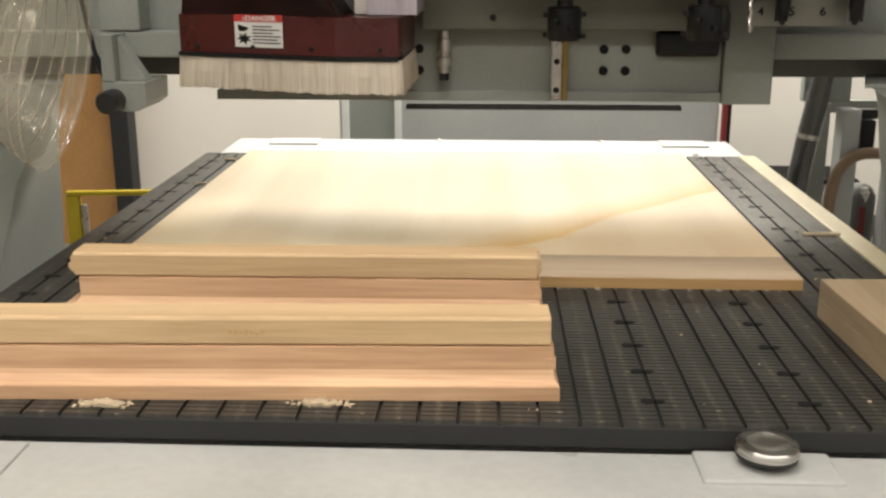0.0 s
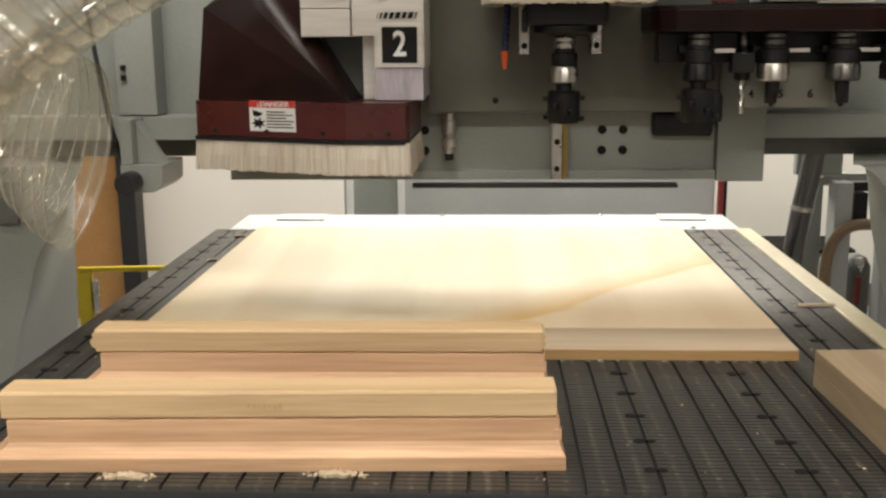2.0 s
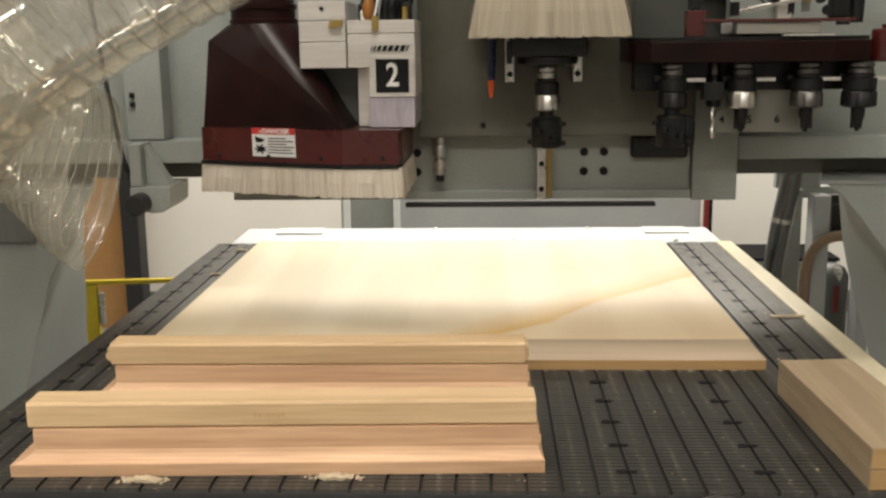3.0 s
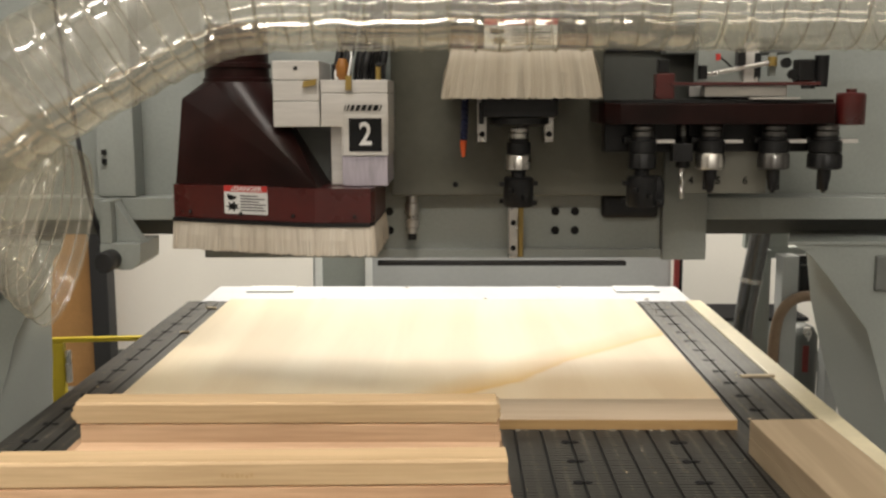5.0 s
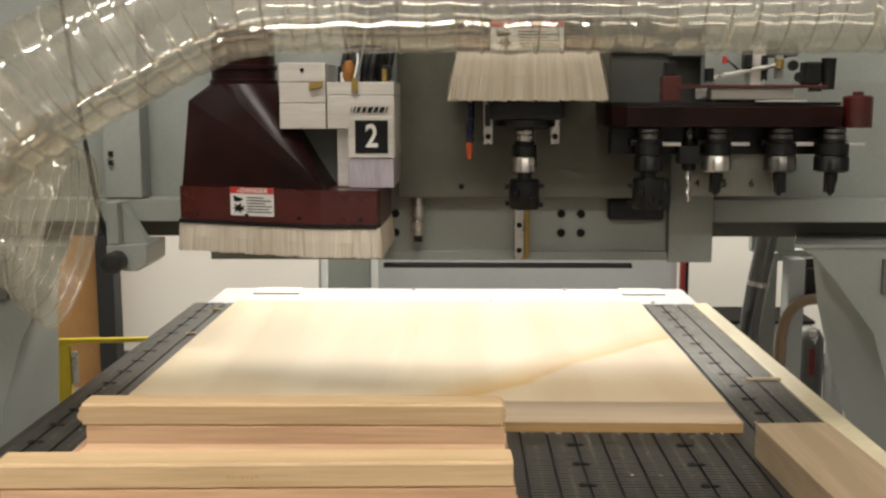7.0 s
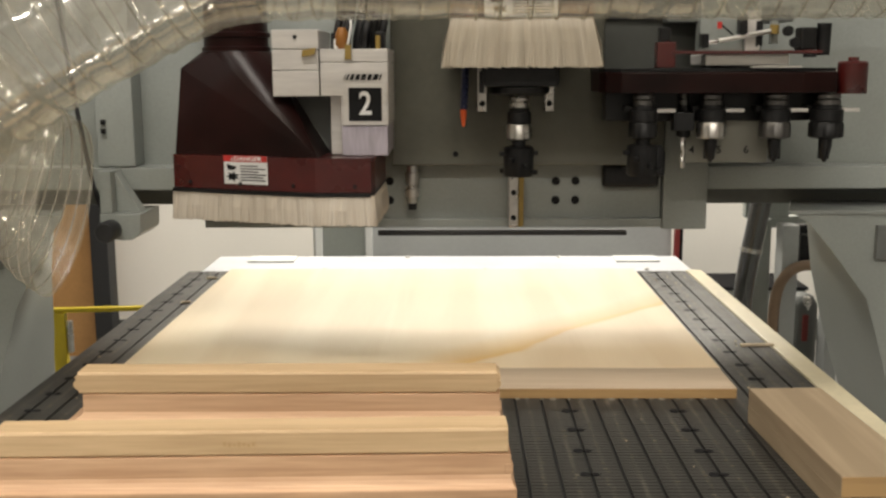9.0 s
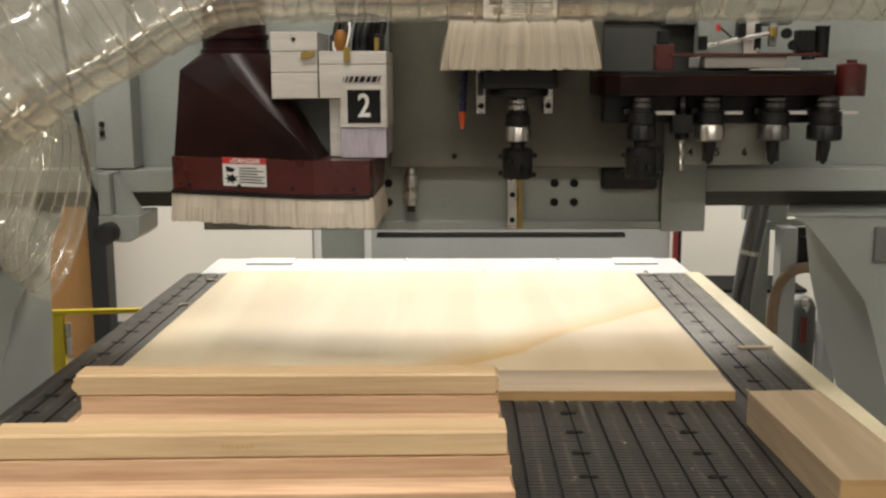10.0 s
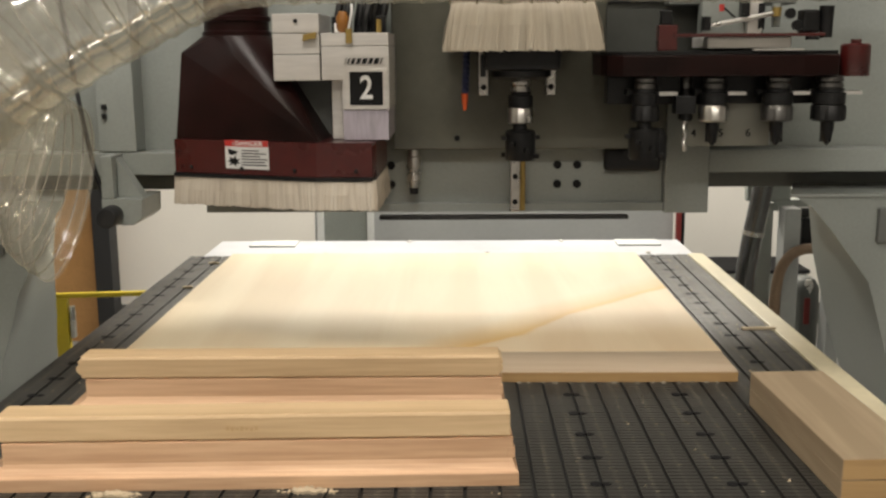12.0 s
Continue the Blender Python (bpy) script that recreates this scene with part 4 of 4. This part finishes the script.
for rx, rz in ((0.702, 1.578), (0.716, 1.556)):
    part("knob", lathe(0, 0, [(0.009, 0), (0.010, 0.003), (0.010, 0.012)], 16, m=Matrix.Translation((rx, 0.185, rz)) @ Matrix.Rotation(radians(90), 4, "X")), BLACK, chg, "", True)
part("strip_arm", box(0.575, 0.60, 0.2175, 0.222, 1.36, 1.462, 0.001), BLACK, chg)
for tx, kind, size in ((0.427, "head", 1.08), (0.513, "drill", 0.55), (0.559, "bit", 1.1), (0.682, "steel_bit", 1.2), (0.781, "dark", 1.3)):
    ty = 0.165 if kind != "drill" else 0.20
    part("fork", box(tx - 0.034, tx + 0.034, ty + 0.012, ty + 0.05, 1.424, 1.436, 0.002), BLACK, chg)
    part("fork_pad", box(tx + 0.026, tx + 0.062, ty - 0.004, ty + 0.02, 1.424, 1.431, 0.001), ALU, chg, "white plastic fork pad")
    tool_holder("tool_holder", tx, ty, 1.4605, chg, kind, size, False)
part("twin_head", lathe(0.452, 0.175, [(0.02, 1.30), (0.022, 1.305), (0.022, 1.345), (0.015, 1.36)], 18), BLACK, chg, "", True)
part("carrier", box(0.36, 0.80, 0.21, 0.26, 1.405, 1.4605, 0.003), BLACK, chg)

# ---- clear suction hoses ----
A_PATH = [(1.5, -0.06, 1.702), (1.0, -0.08, 1.702), (0.5, -0.09, 1.702), (0.0, -0.09, 1.702), (-0.22, -0.09, 1.702), (-0.36, -0.09, 1.684), (-0.52, -0.09, 1.610), (-0.70, -0.09, 1.508), (-0.84, -0.085, 1.40), (-0.95, -0.07, 1.25), (-1.02, -0.05, 1.05), (-1.06, 0.0, 0.75), (-1.10, 0.02, 0.40), (-1.25, 0.04, 0.15), (-1.6, 0.05, 0.115)]


def creased_wall(pts, r, pitch, wob):
    """Thin plastic wall between ribs: each length is dented and tilted a little differently."""
    rnd = random.Random(23)
    bm, rings, run, last = bmesh.new(), [], 0.0, -1.0
    tilt = [0.0] * 6
    for p, q in zip(pts, pts[1:]):
        run += (q - p).length
        if run - last < pitch / 7:
            continue
        if int(run / pitch) != int(last / pitch):
            tilt = [rnd.uniform(-1, 1) for k in range(6)]
        last = run
        s = run / pitch % 1.0
        d = (q - p).normalized()
        u = (Vector((0.1, 1, 0.2)) - d * d.dot(Vector((0.1, 1, 0.2)))).normalized()
        w = d.cross(u)
        loop = []
        for k in range(44):
            a = 2 * math.pi * k / 44
            dent = tilt[0] * 0.0058 * (s - 0.5) + 0.0026 * tilt[1] * math.cos(2 * a + 3 * tilt[2]) + 0.0005 * tilt[3] * math.cos(5 * a + 3 * tilt[4])
            e = u * math.cos(a) + w * math.sin(a)
            loop.append(bm.verts.new(p + e * (r * (1 + wob * noise.noise(p * 6 + e * 0.8)) + dent)))
        rings.append(loop)
    for a, b in zip(rings, rings[1:]):
        for k in range(44):
            bm.faces.new((a[k], a[(k + 1) % 44], b[(k + 1) % 44], b[k]))
    return bm


def clear_hose(name, path, r, label, pitch, steps, wob, skin, thick):
    h = thing(name, path[0], label, "suction hose", "suction hoses")
    pts = smooth_path(path, 60)
    part("wall", creased_wall(pts, r, pitch, wob), skin, h, "", True)
    want, run, up = pitch, 0.0, Vector((0, 0, 1))
    bm = bmesh.new()
    for p, q in zip(pts, pts[1:]):
        run += (q - p).length
        if run >= want:
            want += pitch
            d = (q - p).normalized()
            u = (Vector((0.1, 1, 0.2)) - d * d.dot(Vector((0.1, 1, 0.2)))).normalized()
            w = d.cross(u)
            rr = r + 0.003
            rings = []
            for k in range(32):
                a = 2 * math.pi * k / 32
                e = u * math.cos(a) + w * math.sin(a)
                rings.append([bm.verts.new(p + e * (rr - 0.0012 + 0.6 * thick * math.cos(g)) + d * 2.6 * thick * math.sin(g)) for g in (0, 2.1, 4.2)])
            for k in range(32):
                for g in range(3):
                    bm.faces.new((rings[k][g], rings[(k + 1) % 32][g], rings[(k + 1) % 32][(g + 1) % 3], rings[k][(g + 1) % 3]))
    tagged(part("ribbing", bm, RIB, h, "clear stiffening ribs round the hose", True), kind="stuff")
    return h


clear_hose("suction_hose", A_PATH, 0.112, "clear plastic suction hose across the machine", 0.044, 40, 0.006, CLEAR, 0.0010)


def hanging_sleeve():
    """A limp ribbed hose end: it droops as it comes in from the side, its hoops leaning over one another."""
    h = thing("suction_hose", (-0.69, 0.1, 1.07), "limp clear ribbed hose end drooping beside the machine", "suction hose", "suction hoses")
    spine = smooth_path([(-1.45, 0.08, 1.60), (-1.15, 0.10, 1.55), (-0.93, 0.10, 1.46), (-0.80, 0.10, 1.352), (-0.735, 0.10, 1.275), (-0.692, 0.10, 1.242)], 24)
    n = 48
    run, stops = 0.0, [(spine[0], 0.0)]
    for p, q in zip(spine, spine[1:]):
        run += (q - p).length
        stops.append((q, run))

    def hoop(p, s, k, r=1.0):
        end = s / run
        a = 2 * math.pi * k / n
        down = Vector((-0.039 - 0.02 * (1 - end), 0, -0.168 + 0.03 * (1 - end)))
        out = Vector((0.016, 0.10, 0.0))
        sag = 1 + 0.012 * noise.noise(Vector((s * 9, math.cos(a), math.sin(a))))
        return p + (down * math.cos(a) + out * math.sin(a)) * r * sag
    bm, rings = bmesh.new(), []
    for p, s in stops:
        puff = 1.0 + 0.012 * math.sin(2 * math.pi * s / 0.024)
        rings.append([bm.verts.new(hoop(p, s, k, puff)) for k in range(n)])
    for a, b in zip(rings, rings[1:]):
        for k in range(n):
            bm.faces.new((a[k], a[(k + 1) % n], b[(k + 1) % n], b[k]))
    part("wall", bm, CLEAR_THIN, h, "", True)
    bm, want = bmesh.new(), 0.0
    rnd = random.Random(11)
    for p, s in stops:
        if s < want:
            continue
        want = s + rnd.uniform(0.019, 0.029)
        k0 = rnd.uniform(0, n)
        thick = rnd.uniform(0.0010, 0.0019)
        bm = tube([hoop(p, s, k0 + j * n / 26, 1.008) for j in range(27)], thick, 5, 3, bm, caps=False)
    tagged(part("ribbing", bm, HOOP, h, "clear stiffening hoops round the limp hose", True), kind="stuff")
    return h


hanging_sleeve()

# ---- behind the table ----
guard = thing("guard_rail", (-1.29, 1.5, 0), "yellow painted steel guard rail behind the table", "guard rail")
part("post", box(-1.294, -1.250, 1.482, 1.508, 0, 0.707, 0.003), YELLOW, guard)
part("post", box(-0.40, -0.374, 1.588, 1.614, 0, 0.707, 0.003), YELLOW, guard)
bm = box(0, 0.93, -0.013, 0.013, 0.7075, 0.7225, 0.003)
bm.transform(Matrix.Translation((-1.294, 1.5, 0)) @ Matrix.Rotation(radians(6.2), 4, "Z"))
part("top_rail", bm, YELLOW, guard)
part("latch", box(-1.249, -1.232, 1.49, 1.51, 0.57, 0.68, 0.004), STEEL, guard, "bright latch beside the post")
board = thing("brown_board", (-2.0, 3.5, 0), "tall orange-brown board leaning by the wall", "board")
part("sheet", box(-2.35, -1.845, 3.46, 3.50, 0, 2.4, 0.003), BROWNB, board)
column = thing("dark_column", (-1.8, 3.45, 0), "dark grey steel column beside the brown board", "column")
part("shaft", box(-1.838, -1.748, 3.38, 3.50, 0, 4.19, 0.004), RUBBER, column)
cab = thing("grey_cabinet", (0.2, 2.8, 0), "grey machine cabinet standing behind the table", "cabinet")
part("body", box(-0.572, 1.0, 2.62, 3.0, 0.05, 1.5, 0.006), CABG, cab)
for x in (-0.56, -0.34):
    part("front_rib", box(x, x + 0.03, 2.60, 2.6185, 0.1, 1.45, 0.003), WHITE, cab)
part("front_recess", box(-0.528, -0.342, 2.612, 2.6185, 0.1, 1.45, 0.002), GREY, cab)
part("plinth", box(-0.55, 0.98, 2.65, 2.98, 0, 0.0495), BLACK, cab)
pole = thing("red_pole", (1.03, 2.6, 0), "thin red and black pole behind the table", "pole")
part("red_side", box(1.006, 1.026, 2.57, 2.60, 0, 1.4, 0.002), RED_DK, pole)
part("black_side", box(1.0265, 1.040, 2.57, 2.60, 0, 1.4, 0.002), INK, pole)

case = thing("equipment_case", (1.45, 3.5, 0), "low dark grey equipment case by the wall", "case")
part("body", box(1.15, 1.85, 3.35, 3.7, 0, 0.38, 0.01), GREY, case)
part("lid", box(1.14, 1.86, 3.34, 3.71, 0.381, 0.40, 0.006), INK, case)
duct = thing("black_duct", (1.06, 1.6, 0), "glossy black flexible duct behind the table", "duct")
part("hose", tube([(1.14, 1.62, 1.5), (1.104, 1.6, 1.2), (1.079, 1.6, 1.02), (1.052, 1.6, 0.85), (1.036, 1.6, 0.65), (1.034, 1.6, 0.02)], 0.034, 24, 24, ring=0.0, pitch=0.024), DUCT, duct, "", True)
part("clamp", lathe(0, 0, [(0.0365, -0.008), (0.0365, 0.008)], 24, m=Matrix.Translation((1.060, 1.6, 0.90)) @ Matrix.Rotation(radians(8), 4, "Y")), STEEL, duct)
stand = thing("grey_stand", (1.27, 1.65, 0), "grey steel frame that carries hoses behind the table", "stand")
# Posts take the paler cabinet paint to make up for light lacking here.
part("post", box(1.158, 1.212, 1.58, 1.66, 0, 0.985, 0.003), CABG, stand)
part("post", box(1.318, 1.362, 1.58, 1.66, 0, 0.80, 0.003), CABG, stand)
part("rear_panel", box(1.09, 1.155, 1.70, 1.73, 0, 0.99, 0.003), GREY, stand)
part("crossbar", box(1.09, 1.36, 1.735, 1.775, 0.955, 0.995, 0.003), GREY, stand)
part("head_block", box(1.05, 1.20, 1.66, 1.699, 1.0, 1.12, 0.006), GREY, stand)
part("switch_box", box(1.225, 1.268, 1.60, 1.66, 0.85, 0.95, 0.005), BLACK, stand)
part("crossbar", box(1.2125, 1.3175, 1.60, 1.64, 0.30, 0.34, 0.003), GREY, stand)
part("bracket", box(1.2125, 1.27, 1.60, 1.64, 0.955, 0.985, 0.003), BLACK, stand)
loop = thing("tan_hose", (1.2, 1.548, 0), "tan rubber hose looped over a grey stand", "hose")
part("tube", tube([(1.139, 1.60, 0.0), (1.139, 1.59, 0.55), (1.142, 1.575, 0.74), (1.168, 1.562, 0.82), (1.22, 1.560, 0.852), (1.31, 1.560, 0.852)], 0.018, 16, 14), TANH, loop, "", True)
part("elbow", tube([(1.311, 1.558, 0.852), (1.335, 1.558, 0.85), (1.342, 1.558, 0.82), (1.342, 1.558, 0.74)], 0.021, 16, 10), STEEL, loop, "metal elbow", True)
tank = thing("filter_bottle", (1.28, 1.72, 0), "dark filter unit with red stripes", "filter unit")
part("body", lathe(1.285, 1.74, [(0.05, 0.0), (0.055, 0.02), (0.055, 0.68), (0.04, 0.71), (0.02, 0.72)], 24), GREY_DK, tank, "", True)
part("red_band", box(1.272, 1.292, 1.675, 1.684, 0.56, 0.655, 0.003), RED_DK, tank)
part("red_band", box(1.262, 1.280, 1.675, 1.684, 0.40, 0.455, 0.003), RED_DK, tank)
part("valve", lathe(1.29, 1.70, [(0.014, 0.66), (0.016, 0.70), (0.01, 0.715)], 16), STEEL, tank, "", True)

# ---- chips and dust on the table ----
for k, (x, y, a, ln) in enumerate(((0.73, 0.372, 3, 0.075), (-0.655, 0.80, 8, 0.025), (-0.66, 1.12, -5, 0.03))):
    bm = box(-ln / 2, ln / 2, -0.006, 0.006, 0, 0.005, 0.0015)
    bm.transform(pose(x, y, TOP, 0, 0, a))
    tagged(part("wood_chip", bm, DUST), "pale splinter of wood lying on the black table", "wood chip", "wood chips")
for x, y in ((-0.422, -0.506), (-0.152, -0.493)):
    bm = bmesh.new()
    rnd = random.Random(int(x * 1000))
    for k in range(170):
        px, py, s = x + rnd.gauss(0, 0.016), y + rnd.gauss(0, 0.004), rnd.uniform(0.001, 0.0022)
        bm = box(px - s, px + s, py - s, py + s, TOP, TOP + s + 0.003 * math.exp(-((px - x) / 0.015) ** 2), bm=bm)
    tagged(part("sawdust_pile", bm, DUST), "small pile of pale sawdust before the stacked rails", "sawdust", "sawdust piles", "stuff")
rnd = random.Random(5)
bm = bmesh.new()
for k in range(100):
    px, py, s = rnd.uniform(-0.75, 0.75), rnd.uniform(-0.52, 1.2), rnd.uniform(0.0006, 0.002)
    bm = box(px - s, px + s, py - s, py + s, TOP, TOP + s, bm=bm)
tagged(part("dust_specks", bm, DUST), "pale specks of sawdust strewn over the table", "sawdust", kind="stuff")

# crumbs caught along each slat's middle, thicker where the panel ends, lightened for sheen
rnd = random.Random(41)
cv, cf = [], []
for k in range(31):
    xm = -0.76 + PITCH * (k + 0.5) * 1.52 / (31 * PITCH)
    for j in range(146):
        ym = -0.529 + 0.01219 * j
        if (-0.60 < xm < 0.58 and ym > 0.0) or rnd.random() > (0.42 if ym < 0 else 0.62):
            continue
        w, d, h = rnd.uniform(0.0008, 0.0036), rnd.uniform(0.0006, 0.0016), rnd.uniform(0.0005, 0.0010)
        cx, cy, n = xm + rnd.gauss(0, 0.0022), ym + rnd.gauss(0, 0.001), len(cv)
        cv += [(cx + sx * w, cy + sy * d, TOP - 0.0004 + z) for z in (0, h) for sx, sy in ((-1, -1), (1, -1), (0.8, 1), (-0.9, 1))]
        cf += [(n + 4, n + 5, n + 6, n + 7), (n, n + 1, n + 5, n + 4), (n + 1, n + 2, n + 6, n + 5), (n + 2, n + 3, n + 7, n + 6), (n + 3, n, n + 4, n + 7)]
for k in range(24):
    cx, n, w = -0.03 + 0.0253 * k + rnd.uniform(-0.006, 0.006), len(cv), rnd.uniform(0.002, 0.006)
    cv += [(cx + sx * w, -0.006 + sy * 0.003, TOP - 0.0004 + z) for z in (0, 0.002) for sx, sy in ((-1, -1), (1, -1), (0.8, 1), (-0.9, 1))]
    cf += [(n + 4, n + 5, n + 6, n + 7), (n, n + 1, n + 5, n + 4), (n + 1, n + 2, n + 6, n + 5), (n + 2, n + 3, n + 7, n + 6), (n + 3, n, n + 4, n + 7)]
crumb_mesh = bpy.data.meshes.new("crumbs")
crumb_mesh.from_pydata(cv, [], cf)
crumb_mesh.materials.append(CRUMB)
tagged(new("sawdust_crumbs", crumb_mesh), "grey-tan sawdust crumbs in rows along the black slats, lightened for grazing sheen", "sawdust", kind="stuff")

# ---- slats and plugs of the table top ----
seg, cut, deep = PITCH / 4, 0.0022, 0.0014
verts, faces = [], []
w = PITCH / 2 - 0.0024


def quad(a, b, c, d):
    n = len(verts)
    verts.extend((a, b, c, d))
    faces.append((n, n + 1, n + 2, n + 3))


Y0, Y1, H = -0.531, 1.239, 0.006
rows = int((Y1 - Y0) / seg)
for r in range(rows):
    a, b = Y0 + r * seg, Y0 + (r + 1) * seg - cut
    c = Y0 + (r + 1) * seg
    quad((-w, a, 0), (w, a, 0), (w, b, 0), (-w, b, 0))
    quad((-w, b, 0), (w, b, 0), (w, b, -deep), (-w, b, -deep))
    quad((-w, b, -deep), (w, b, -deep), (w, c, -deep), (-w, c, -deep))
    quad((-w, c, -deep), (w, c, -deep), (w, c, 0), (-w, c, 0))
yend = Y0 + rows * seg
quad((-w, Y0, -H), (-w, yend, -H), (-w, yend, 0), (-w, Y0, 0))
quad((w, Y0, -H), (w, Y0, 0), (w, yend, 0), (w, yend, -H))
quad((-w, Y0, -H), (-w, Y0, 0), (w, Y0, 0), (w, Y0, -H))
quad((-w, yend, -H), (w, yend, -H), (w, yend, 0), (-w, yend, 0))
slat_mesh = bpy.data.meshes.new("slat")
slat_mesh.from_pydata(verts, [], faces)
slat_mesh.materials.append(SLAT)
for k in range(31):
    ob = new("slat", slat_mesh)
    ob.parent, ob.matrix_parent_inverse = table, PLACE[table].inverted()
    ob.location = (-0.76 + PITCH * (k + 0.5) * 1.52 / (31 * PITCH), 0, TOP - 0.0004)
bm = lathe(-0.006, 0, [(0.0085, -0.001), (0.0085, 0.0012)], 10)
bm = lathe(0.009, 0, [(0.006, -0.001), (0.006, 0.0012)], 10, bm)
bm = box(-0.013, 0.017, -0.0014, 0.0014, -0.001, 0.001, bm=bm)
plug_mesh = bpy.data.meshes.new("vacuum_plug")
bm.to_mesh(plug_mesh)
bm.free()
plug_mesh.materials.append(INK)
for i in range(-5, 3):
    for j in range(-4, 14):
        x, y = 0.267 + 0.195 * i, -0.072 + 0.0985 * j
        if abs(x) < 0.74 and -0.52 < y < 1.22 and not (-0.62 < x < 0.6 and y > -0.01):
            ob = new("vacuum_plug", plug_mesh)
            ob.parent, ob.matrix_parent_inverse = table, PLACE[table].inverted()
            ob.location = (x, y, TOP - 0.0006)
